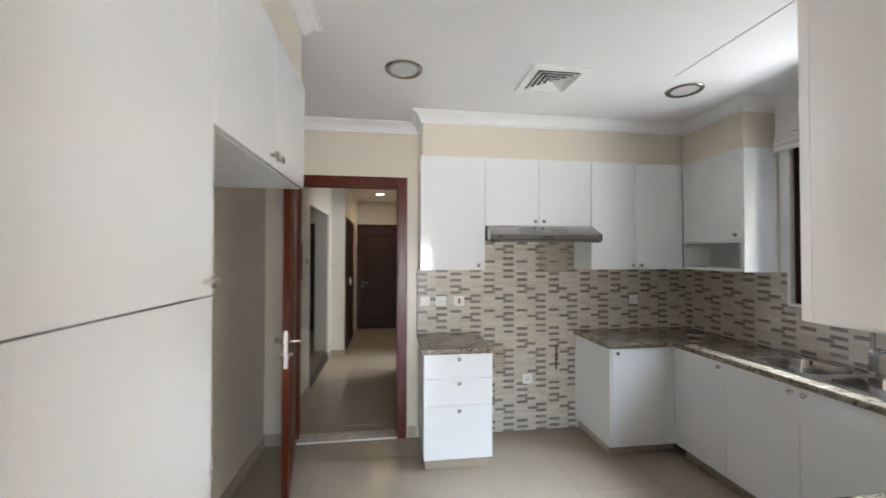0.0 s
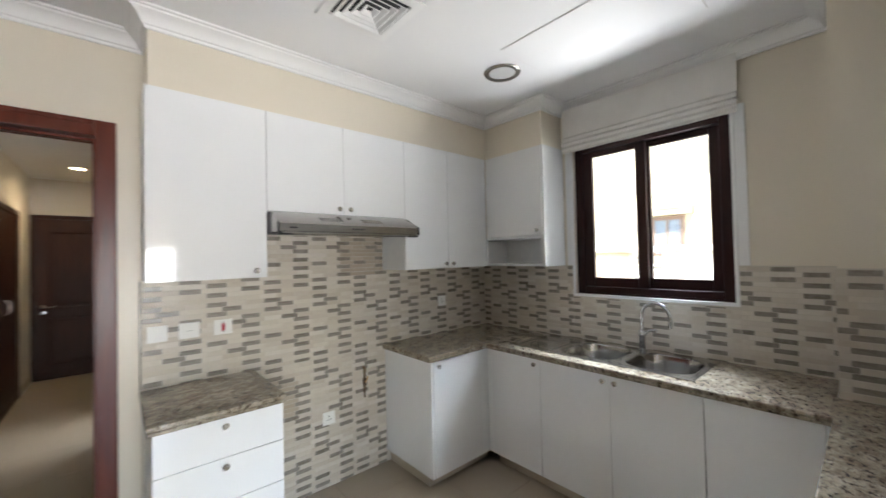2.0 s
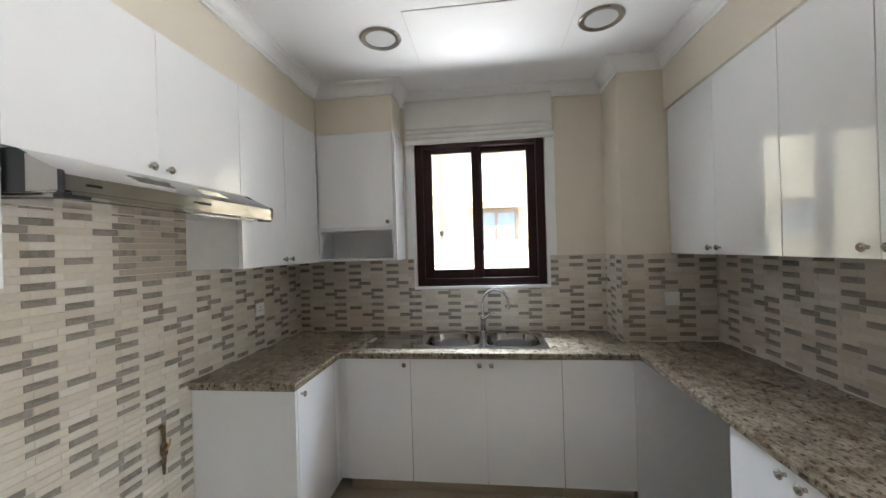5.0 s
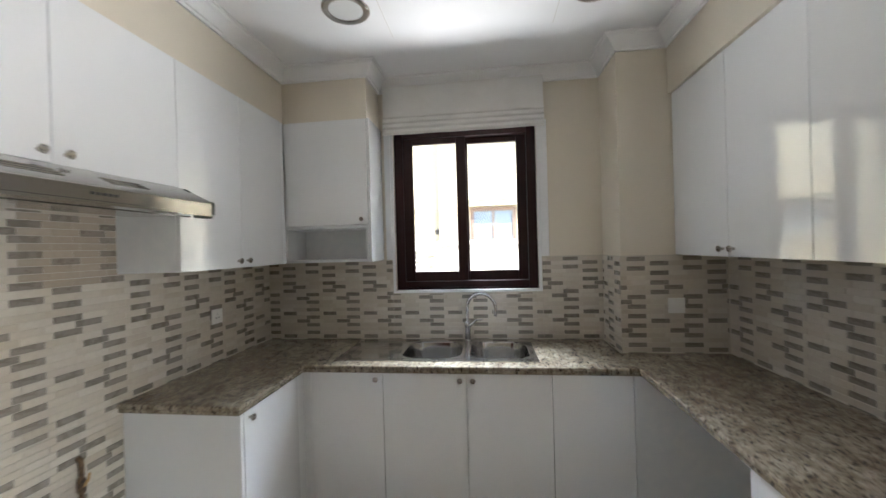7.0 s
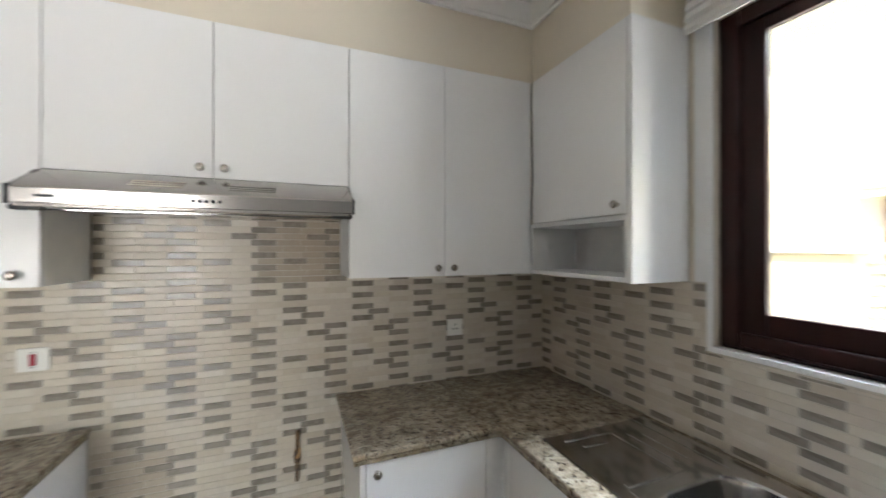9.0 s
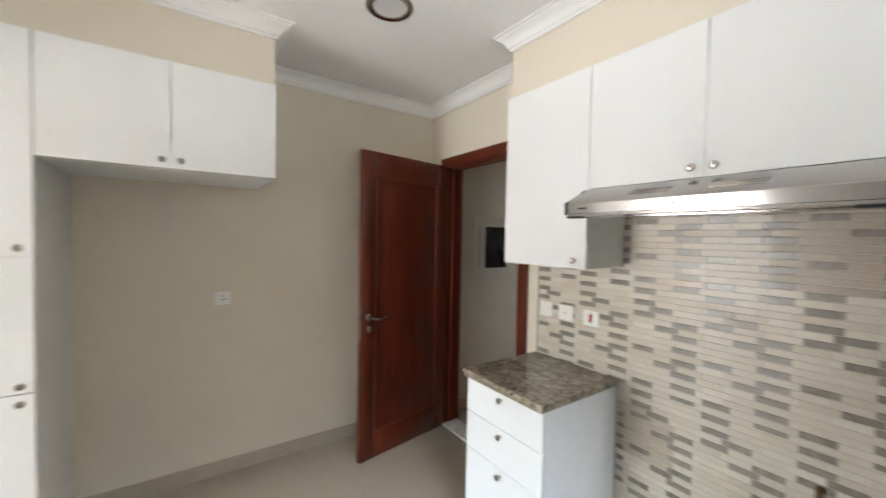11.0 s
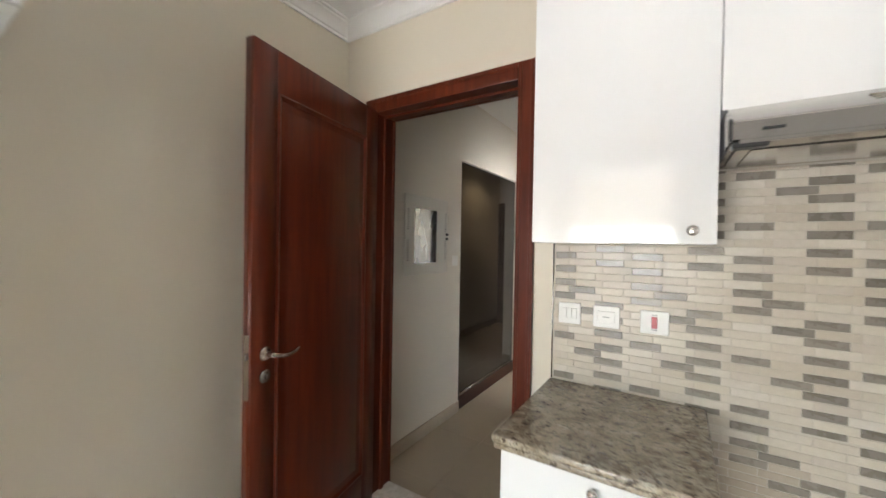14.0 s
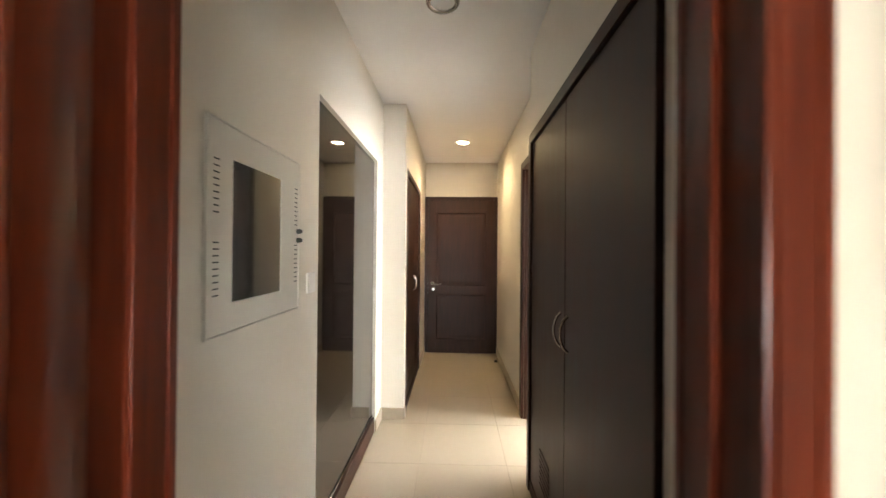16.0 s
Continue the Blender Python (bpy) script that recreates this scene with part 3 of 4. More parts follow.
part("door_plate", bm, GREYBOX, b)
part("edge_trim", boxes([(-0.7595, -0.749, 3.905, 3.911, 1.229, 1.808), (-0.7595, -0.749, 4.461, 4.467, 1.229, 1.808), (-0.7595, -0.749, 3.911, 4.461, 1.229, 1.234), (-0.7595, -0.749, 3.911, 4.461, 1.803, 1.808)], 0.001), GREYBOX, b)
part("window_pane", boxed(-0.7590, -0.755, 4.0205, 4.3135, 1.3145, 1.7145), DGLASS, b, "smoked glass window")
for yy in (3.945, 4.435):
    for za, zb in ((1.34, 1.48), (1.56, 1.70)):
        for k in range(9):
            zz = za + (zb - za) * k / 8
            part("vent_slot", boxed(-0.7525, -0.7508, yy - 0.012, yy + 0.012, zz - 0.002, zz + 0.002), BLACK, b)
for zz in (1.50, 1.535):
    part("lock", lathe(bmesh.new(), [(0, 0), (0.010, 0), (0.010, 0.010), (0.006, 0.02), (0, 0.021)], pose(-0.751, 4.447, zz, 0, 90, 0), 14), BLACK, b, "small black lock")


def plate(name, at, way, w, h, rockers, label, red=False, socket=False, body=None):
    """A switch or socket plate on a wall; way is the plan direction that it faces."""
    q = Matrix.Translation(at) @ Matrix.Rotation(math.atan2(way[1], way[0]), 4, "Z")
    t = thing(name, at, label, "socket" if socket else "switch")
    def loc(nm, spec, material, bev=0.001, lab=""):
        bm = boxed(*spec, bevel=bev)
        bmesh.ops.transform(bm, matrix=q, verts=bm.verts)
        return part(nm, bm, material, t, lab)
    loc("face_plate", (0.0, 0.009, -w / 2, w / 2, -h / 2, h / 2), body or PLASTIC, 0.002)
    if socket:
        for dy, dz in ((0, 0.014), (-0.011, -0.008), (0.011, -0.008)):
            loc("pin_hole", (0.0085, 0.0098, dy - 0.0035, dy + 0.0035, dz - 0.0045, dz + 0.0045), BLACK, 0.0005)
    for k in range(rockers):
        rw = (0.018 if red else w * 0.66 / rockers)
        c = (k - (rockers - 1) / 2) * w * 0.68 / max(1, rockers)
        loc("rocker", (0.008, 0.0125, c - rw / 2, c + rw / 2, -h * 0.25, h * 0.25), RED if red else PLASTIC, 0.001, "red rocker" if red else "")
    return t


plate("light_switch", (0.478, 3.4535, 1.182), (0, -1), 0.088, 0.085, 3, "white triple light switch on mosaic tiles")
sp = plate("switch_plate", (0.618, 3.4535, 1.182), (0, -1), 0.096, 0.085, 1, "white fused switch plate on mosaic tiles")
MARK = mat("grey_print", (0.16, 0.15, 0.14), 0.5)
part("printed_mark", boxed(0.606, 0.630, 3.4405, 3.4411, 1.1805, 1.1830), MARK, sp, "small grey printed dash")
sp = plate("cooker_switch", (0.782, 3.4535, 1.180), (0, -1), 0.092, 0.085, 1, "white cooker switch with red rocker", red=True)
for za in (1.152, 1.2065):
    part("printed_mark", boxed(0.773, 0.791, 3.4440, 3.4446, za, za + 0.0022), MARK, sp, "small grey printed bar")
plate("wall_socket", (2.46, 3.4535, 1.172), (0, -1), 0.086, 0.086, 0, "white wall socket on mosaic tiles", socket=True)
plate("low_socket", (1.413, 3.4535, 0.466), (0, -1), 0.086, 0.086, 0, "white low wall socket on mosaic tiles", socket=True)
plate("pier_switch", (2.6885, 0.774, 1.176), (-1, 0), 0.09, 0.086, 1, "white switch plate on the tiled pier")
plate("fridge_socket", (-0.857, 1.846, 1.175), (1, 0), 0.086, 0.086, 0, "white fridge socket on the cream wall", socket=True)
BLANK = mat("cream_blanking_plastic", (0.70, 0.65, 0.55), 0.35)
plate("blank_plate", (-0.857, 2.54, 0.28), (1, 0), 0.088, 0.086, 0, "cream blanking plate low on the wall", body=BLANK)
plate("hall_switch", (-0.76, 4.605, 1.32), (1, 0), 0.086, 0.086, 1, "white light switch beside the distribution box")

# the kitchen window
w = thing("window_1", (3.11, 1.99, 1.25), "dark mahogany sliding window with two clear panes", "window", kind="structure")
fx0, fx1 = 3.052, 3.165
part("window_frame", boxes([(fx0, fx1, 1.492, 1.552, 1.247, 2.383), (fx0, fx1, 2.428, 2.488, 1.247, 2.383), (fx0, fx1, 1.552, 2.428, 1.247, 1.305), (fx0, fx1, 1.552, 2.428, 2.33, 2.383)], 0.004), WINFR, w)
for xa, xb, ya, yb in ((3.070, 3.098, 1.975, 2.43), (3.112, 3.140, 1.55, 2.035)):
    s = part("sash", boxes([(xa, xb, ya, ya + 0.068, 1.303, 2.334), (xa, xb, yb - 0.072, yb, 1.303, 2.334), (xa, xb, ya + 0.068, yb - 0.072, 1.303, 1.373), (xa, xb, ya + 0.068, yb - 0.072, 2.288, 2.334)], 0.003), WINFR, w)
    pane = part("pane", boxed((xa + xb) / 2 - 0.003, (xa + xb) / 2 + 0.003, ya + 0.066, yb - 0.070, 1.371, 2.29), GLASS, s)
    pane.visible_shadow = False
part("track", boxed(3.044, 3.0515, 1.56, 2.42, 1.25, 1.262, bevel=0.002), WINFR, w)
structure("window_reveal", boxes([(3.016, 3.051, 1.470, 1.4895, 1.228, 2.40), (3.016, 3.051, 2.4905, 2.51, 1.228, 2.40), (3.012, 3.051, 1.4895, 2.4905, 1.228, 1.2465), (3.016, 3.051, 1.4895, 2.4905, 2.3855, 2.40)], 0.002), REVEAL, "white painted window reveal and sill edge", "window reveal")
structure("window_casing", boxes([(3.0185, 3.0275, 1.418, 1.469, 1.467, 2.40), (3.0185, 3.0275, 2.511, 2.555, 1.467, 2.40)], 0.002), REVEAL, "white painted plaster band beside the window", "trim")

bl = thing("roman_blind", (2.99, 1.99, 2.67), "raised off-white fabric roman blind with folds", "blind")
bm = bmesh.new()
rows = [(2.683, 3.000), (2.680, 2.973), (2.60, 2.968), (2.50, 2.966), (2.462, 2.962), (2.452, 2.972), (2.450, 2.958), (2.425, 2.952), (2.412, 2.966), (2.410, 2.950), (2.388, 2.945), (2.374, 2.960), (2.372, 2.947), (2.352, 2.945), (2.338, 2.956), (2.336, 2.950)]
cols = 40
grid = [[bm.verts.new((x + 0.0022 * math.sin(j * 0.55 + i) * (i > 1) + 0.004 * noise.noise((j * 0.2, i * 0.5, 0)), 1.44 + 1.1 * j / cols, z + 0.003 * noise.noise((j * 0.12, i * 0.3, 4)) - (0.006 if (j < 3 and 3 < i < 6) else 0))) for j in range(cols + 1)] for i, (z, x) in enumerate(rows)]
for i in range(len(rows) - 1):
    for j in range(cols):
        bm.faces.new((grid[i][j], grid[i][j + 1], grid[i + 1][j + 1], grid[i + 1][j]))
bmesh.ops.recalc_face_normals(bm, faces=bm.faces)
geom = bmesh.ops.solidify(bm, geom=bm.faces[:], thickness=0.002)
part("fabric", bm, FABRIC, bl)
part("head_rail", boxed(2.985, 3.027, 1.445, 2.535, 2.655, 2.678, bevel=0.003), TRIMW, bl, "white head rail")


# ---- kitchen cabinets ----
def knob_mesh():
    bm = bmesh.new()
    lathe(bm, [(0, 0), (0.007, 0), (0.0065, 0.010), (0.010, 0.014), (0.0145, 0.018), (0.0150, 0.022), (0.0125, 0.0255), (0.009, 0.0245), (0.007, 0.0265), (0, 0.0275)], Matrix(), 18)
    return mesh_of("knob", bm, NICKEL)


KNOB = knob_mesh()
TURN = {"s": Matrix.Rotation(radians(90), 4, "X"), "n": Matrix.Rotation(radians(-90), 4, "X"), "w": Matrix.Rotation(radians(-90), 4, "Y"), "e": Matrix.Rotation(radians(90), 4, "Y")}


def front(cab, face, way, a0, a1, z0, z1, knob=None, name="door", gap=0.0015):
    """A flat cabinet door or drawer front. face: its outer plane; a0, a1 along the wall; knob: (a, z)."""
    t = 0.018
    if way in "sn":
        y0, y1 = (face, face + t) if way == "s" else (face - t, face)
        bm = boxed(a0 + gap, a1 - gap, y0, y1, z0 + gap, z1 - gap, bevel=0.0015, seg=2)
    else:
        x0, x1 = (face, face + t) if way == "w" else (face - t, face)
        bm = boxed(x0, x1, a0 + gap, a1 - gap, z0 + gap, z1 - gap, bevel=0.0015, seg=2)
    ob = part(name, bm, CAB, cab)
    if knob:
        at = (knob[0], face, knob[1]) if way in "sn" else (face, knob[0], knob[1])
        put_mesh("knob", KNOB, Matrix.Translation(at) @ TURN[way], ob)
    return ob


def carcass(cab, x0, x1, y0, y1, z0, z1, open_way=None):
    """A cabinet box of 18 mm boards; open_way leaves that side open."""
    t = 0.018
    if not open_way:
        return part("carcass", boxed(x0, x1, y0, y1, z0, z1, bevel=0.001), CARC, cab)
    for a, b in ((z0, z0 + t), (z1 - t, z1)):
        part("shelf_board", boxed(x0, x1, y0, y1, a, b, bevel=0.001), CARC, cab)
    sides = {"w": (x0, x0 + t, y0, y1), "e": (x1 - t, x1, y0 + t, y1 - t), "s": (x0, x1, y0, y0 + t), "n": (x0, x1, y1 - t, y1)}
    for k, (a, b, c, d_) in sides.items():
        if k != open_way:
            part("side_board", boxed(a, b, c, d_, z0 + t, z1 - t), CARC, cab)


def cabinet(name, at, label, group):
    return thing(name, at, label, "cabinet", group)


UP0, UP1 = 1.467, 2.39
# wall cabinets over the hob wall
WG = "white gloss wall cabinets"
c = cabinet("wall_cabinet", (0.68, 3.3, UP0), "white gloss wall cabinet with one door beside the hood", WG)
carcass(c, 0.416, 0.943, 3.169, 3.4625, UP0, UP1)
front(c, 3.15, "s", 0.414, 0.944, UP0 - 0.002, UP1, (0.885, 1.505))
c = cabinet("wall_cabinet", (1.40, 3.3, 1.83), "white gloss two-door wall cabinet above the hood", WG)
carcass(c, 0.945, 1.871, 3.169, 3.4625, 1.832, UP1)
front(c, 3.15, "s", 0.944, 1.404, 1.832, UP1, (1.367, 1.868))
front(c, 3.15, "s", 1.404, 1.872, 1.832, UP1, (1.441, 1.868))
c = cabinet("wall_cabinet", (2.28, 3.3, UP0), "white gloss two-door wall cabinet in the corner", WG)
carcass(c, 1.873, 2.690, 3.169, 3.4625, UP0, UP1)
front(c, 3.15, "s", 1.872, 2.284, UP0 - 0.002, UP1, (2.247, 1.503))
front(c, 3.15, "s", 2.284, 2.692, UP0 - 0.002, UP1, (2.321, 1.503))
part("filler_strip", boxed(2.6935, 2.7365, 3.157, 3.168, UP0, UP1, bevel=0.001), CARC, c)
c = cabinet("corner_wall_cabinet", (2.88, 2.86, UP0), "white gloss wall cabinet with open shelf below its door", WG)
carcass(c, 2.757, 3.0185, 2.592, 3.168, 1.706, UP1)
carcass(c, 2.742, 3.0185, 2.592, 3.168, UP0, 1.704, "w")
part("end_panel", boxed(2.737, 3.0185, 2.572, 2.590, UP0 - 0.002, UP1, bevel=0.0015), CAB, c)
front(c, 2.737, "w", 2.592, 3.148, 1.706, UP1, (2.632, 1.742))
# wall cabinets facing the hob wall
c = cabinet("wall_cabinet", (2.23, 0.63, UP0), "white gloss two-door wall cabinet beside the pier", WG)
carcass(c, 1.777, 2.688, 0.4825, 0.751, UP0, UP1)
front(c, 0.770, "n", 2.212, 2.690, UP0 - 0.002, UP1, (2.25, 1.503))
front(c, 0.770, "n", 1.776, 2.212, UP0 - 0.002, UP1, (2.174, 1.503))
c = cabinet("wall_cabinet", (1.40, 0.63, UP0), "white gloss two-door wall cabinet near the doorway", WG)
carcass(c, 0.964, 1.775, 0.4825, 0.751, UP0, UP1)
front(c, 0.770, "n", 1.40, 1.776, UP0 - 0.002, UP1, (1.438, 1.503))
front(c, 0.770, "n", 0.945, 1.40, UP0 - 0.002, UP1, (1.362, 1.503))
part("end_panel", boxed(0.945, 0.963, 0.4825, 0.751, UP0 - 0.002, UP1, bevel=0.0015), CAB, c)

# tall cupboard and the bridge over the fridge space
c = cabinet("tall_cupboard", (-0.53, 0.82, 0), "white gloss tall cupboard with three stacked doors", "tall units")
carcass(c, -0.8565, -0.255, 0.512, 1.1305, 0.13, 2.41)
for z0, z1, kz in ((0.13, 0.926, (0.89,)), (0.926, 1.49, (0.962,)), (1.49, 2.41, (1.525,))):
    front(c, -0.235, "e", 0.512, 1.131, z0, z1, (1.09, kz[0]))
part("filler_strip", boxed(-0.30, -0.256, 0.4465, 0.510, 0.0, 2.41, bevel=0.001), CARC, c)
part("plinth", boxed(-0.8565, -0.29, 0.512, 1.1305, 0, 0.128, bevel=0.001), SKIRT, c, "beige tiled plinth")
c = cabinet("bridge_cabinet", (-0.55, 1.59, 1.905), "white gloss two-door cabinet above the empty fridge space", "tall units")
carcass(c, -0.8565, -0.255, 1.1325, 2.048, 1.905, 2.41)
front(c, -0.235, "e", 1.1325, 1.588, 1.903, 2.41, (1.552, 1.94))
front(c, -0.235, "e", 1.588, 2.049, 1.903, 2.41, (1.624, 1.94))

# base units
BG = "white gloss base cabinets"
c = cabinet("drawer_unit", (0.68, 3.18, 0), "white gloss base unit with three drawers", BG)
carcass(c, 0.422, 0.934, 2.914, 3.4545, 0.098, 0.858)
for z0, z1 in ((0.09, 0.483), (0.483, 0.679), (0.679, 0.858)):
    front(c, 2.895, "s", 0.421, 0.936, z0, z1, (0.682, z1 - 0.035), name="drawer_front")
part("plinth", boxed(0.44, 0.915, 2.95, 3.4545, 0, 0.096, bevel=0.001), SKIRT, c, "beige tiled plinth")
c = cabinet("corner_base_cabinet", (2.15, 3.18, 0), "white gloss corner base cabinet with plain side panel", BG)
carcass(c, 1.896, 2.45, 2.914, 3.4545, 0.098, 0.858)
part("end_panel", boxed(1.876, 1.895, 2.897, 3.4545, 0.09, 0.858, bevel=0.0015), CAB, c)
front(c, 2.895, "s", 1.896, 2.352, 0.09, 0.858, (1.932, 0.824))
part("filler_strip", boxes([(2.354, 2.434, 2.899, 2.912, 0.09, 0.858), (2.434, 2.450, 2.858, 2.912, 0.09, 0.858)], 0.001), CARC, c)
part("plinth", boxed(1.91, 2.49, 2.975, 3.4545, 0, 0.096, bevel=0.001), SKIRT, c, "beige tiled plinth")
for nm, y0, y1, kn, lab in (("sink_cabinet", 1.516, 2.436, True, "white gloss two-door cabinet under the sink"), ("base_cabinet", 2.436, 2.857, False, "white gloss single-door base cabinet beside the sink"), ("base_cabinet", 1.105, 1.516, None, "white gloss base cabinet with a plain door")):
    c = cabinet(nm, (2.72, (y0 + y1) / 2, 0), lab, BG)
    carcass(c, 2.452, 3.0185, y0 + 0.001, y1 - 0.001, 0.098, 0.70 if kn else 0.858)
    if kn:
        front(c, 2.43, "w", 1.97, y1, 0.09, 0.858, (2.005, 0.822))
        front(c, 2.43, "w", y0, 1.97, 0.09, 0.858, (1.935, 0.822))
        part("top_rail", boxed(2.452, 2.47, y0 + 0.001, y1 - 0.001, 0.702, 0.858), CARC, c)
    else:
        front(c, 2.43, "w", y0, y1, 0.09, 0.858, (2.473, 0.822) if kn is False else None)
    part("plinth", boxed(2.49, 2.99, y0 + 0.001, y1 - 0.001, 0, 0.096, bevel=0.001), SKIRT, c, "beige tiled plinth")
c = cabinet("end_base_panel", (2.44, 0.80, 0), "grey-white side panel beside the empty appliance space", BG)
part("panel", boxed(2.431, 2.449, 0.49, 1.103, 0.0, 0.858, bevel=0.001), CARC, c)
c = cabinet("base_cabinet", (1.34, 0.79, 0), "white gloss two-door base cabinet beside the appliance space", BG)
carcass(c, 0.95, 1.645, 0.4905, 1.042, 0.098, 0.858)
front(c, 1.06, "n", 1.345, 1.646, 0.09, 0.858, (1.382, 0.822))
front(c, 1.06, "n", 0.946, 1.345, 0.09, 0.858, (1.308, 0.822))
part("plinth", boxed(0.96, 1.63, 0.4905, 1.0, 0, 0.096, bevel=0.001), SKIRT, c, "beige tiled plinth")


# ---- worktops ----
def worktop(name, outline, label, hole=None):
    """Stone slab with a stepped, rounded front edge, over a plan outline (counter-clockwise); hole: (x0, x1, y0, y1)."""
    t = thing(name, (sum(p[0] for p in outline) / len(outline), sum(p[1] for p in outline) / len(outline), 0.86), label, "worktop")
    bm = bmesh.new()
    for inset, z0, z1, bev in ((0.0, 0.879, 0.90, 0.006), (0.005, 0.860, 0.878, 0.005)):
        n = len(outline)
        pts = []
        for i, p in enumerate(outline):
            a, b = Vector(outline[i - 1]), Vector(outline[(i + 1) % n])
            p = Vector(p)
            na, nb = (p - a).normalized(), (b - p).normalized()
            la, lb = Vector((-na.y, na.x)), Vector((-nb.y, nb.x))
            pts.append(p + (la + lb) / (1 + la.dot(lb)) * inset)
        sub = bmesh.new()
        vs = [sub.verts.new((p.x, p.y, z0)) for p in pts]
        f = sub.faces.new(vs)
        r = bmesh.ops.extrude_face_region(sub, geom=[f])
        bmesh.ops.translate(sub, vec=(0, 0, z1 - z0), verts=[v_ for v_ in r["geom"] if isinstance(v_, bmesh.types.BMVert)])
        bmesh.ops.recalc_face_normals(sub, faces=sub.faces)
        bmesh.ops.bevel(sub, geom=sub.edges[:], offset=bev, segments=3, profile=0.5, affect="EDGES")
        me = bpy.data.meshes.new("slab_piece")
        sub.to_mesh(me)
        sub.free()
        bm.from_mesh(me)
        bpy.data.meshes.remove(me)
    part("slab", bm, GRANITE, t)
    return t


worktop("worktop", [(0.40, 2.872), (0.945, 2.872), (0.945, 3.4545), (0.40, 3.4545)], "speckled brown granite worktop on the drawer unit")
# the long worktop, in four slabs round the sink cut-out
wt = thing("worktop", (2.6, 2.0, 0.86), "U-shaped speckled brown granite worktop with sink cut-out", "worktop")


def slab(x0, x1, y0, y1, edge):
    """edge: sides with a rounded nosing, of 'w', 'n', 's'."""
    bm = bmesh.new()
    for z0, z1, bev, ins in ((0.879, 0.90, 0.006, 0.0), (0.860, 0.878, 0.005, 0.005)):
        a0, a1, b0, b1 = x0 + (ins if "w" in edge else 0), x1, y0 + (ins if "s" in edge else 0), y1 - (ins if "n" in edge else 0)
        sub = boxed(a0, a1, b0, b1, z0, z1)
        want = []
        for e in sub.edges:
            p, q = e.verts[0].co, e.verts[1].co
            if abs(p.z - q.z) > 1e-6:
                continue
            if ("w" in edge and abs(p.x - a0) < 1e-6 and abs(q.x - a0) < 1e-6) or ("s" in edge and abs(p.y - b0) < 1e-6 and abs(q.y - b0) < 1e-6) or ("n" in edge and abs(p.y - b1) < 1e-6 and abs(q.y - b1) < 1e-6):
                want.append(e)
        bmesh.ops.bevel(sub, geom=want, offset=bev, segments=3, profile=0.5, affect="EDGES")
        me = bpy.data.meshes.new("slab_piece")
        sub.to_mesh(me)
        sub.free()
        bm.from_mesh(me)
        bpy.data.meshes.remove(me)
    part("slab", bm, GRANITE, wt)


SX0, SX1, SY0, SY1 = 2.515, 2.975, 1.585, 2.73
slab(1.85, 2.405, 2.882, 3.4545, "ws")
slab(2.405, 3.0195, 2.882, 3.4545, "")
slab(2.405, 3.0195, SY1, 2.882, "w")
slab(2.405, SX0, SY0, SY1, "w")
slab(SX1, 3.0195, SY0, SY1, "")
slab(2.405, 3.0195, 1.085, SY0, "w")
slab(2.405, 2.689, 0.4905, 1.085, "")
slab(0.93, 2.405, 0.4905, 1.085, "nw")

# ---- sink and tap ----
sk = thing("kitchen_sink", (2.745, 2.157, 0.9), "stainless steel double-bowl sink with ribbed drainer", "sink")


def rounded(x0, x1, y0, y1, r, z, bm, seg=8):
    out = []
    for cx, cy, a0 in ((x1 - r, y1 - r, 0), (x0 + r, y1 - r, 90), (x0 + r, y0 + r, 180), (x1 - r, y0 + r, 270)):
        for k in range(seg + 1):
            a = radians(a0 + 90 * k / seg)
            out.append(bm.verts.new((cx + r * math.cos(a), cy + r * math.sin(a), z)))
    return out


def bridge(bm, a, b):
    n = len(a)
    for i in range(n):
        bm.faces.new((a[i], a[(i + 1) % n], b[(i + 1) % n], b[i]))


X0, X1 = 2.50, 2.99
bm = boxes([(X0, 2.545, 1.57, 2.745, 0.9005, 0.9055), (2.925, X1, 1.57, 2.745, 0.9005, 0.9055), (2.545, 2.925, 1.57, 1.60, 0.9005, 0.9055), (2.545, 2.925, 1.965, 2.005, 0.9005, 0.9055), (2.545, 2.925, 2.375, 2.415, 0.9005, 0.9055)], 0.0015)
part("rim", bm, SINK, sk)
for y0, y1 in ((1.597, 1.968), (2.002, 2.378)):
    bm = bmesh.new()
    x0, x1 = 2.542, 2.928
    top = rounded(x0 - 0.006, x1 + 0.006, y0 - 0.006, y1 + 0.006, 0.03, 0.9062, bm)
    r1 = rounded(x0 + 0.004, x1 - 0.004, y0 + 0.004, y1 - 0.004, 0.105, 0.9058, bm)
    last = r1
    bridge(bm, top, r1)
    for ins, rad, zz in ((0.010, 0.105, 0.9), (0.014, 0.105, 0.88), (0.019, 0.105, 0.84), (0.025, 0.105, 0.80), (0.031, 0.10, 0.778), (0.042, 0.095, 0.763), (0.058, 0.085, 0.755), (0.08, 0.07, 0.752)):
        ring = rounded(x0 + ins, x1 - ins, y0 + ins, y1 - ins, rad, zz, bm)
        bridge(bm, last, ring)
        last = ring
    bm.faces.new(last)
    bmesh.ops.recalc_face_normals(bm, faces=bm.faces)
    bmesh.ops.reverse_faces(bm, faces=bm.faces)
    bowl = part("bowl", bm, SINK, sk)
    part("drain", lathe(bmesh.new(), [(0, 0.003), (0.012, 0.003), (0.016, 0.001), (0.034, 0.002), (0.040, 0.004), (0.043, 0.0)], Matrix.Translation(((x0 + x1) / 2, (y0 + y1) / 2, 0.753)), 20), CHROME, bowl, "round steel drain")
bm = boxed(2.545, 2.925, 2.415, 2.745, 0.898, 0.9035, bevel=0.0015)
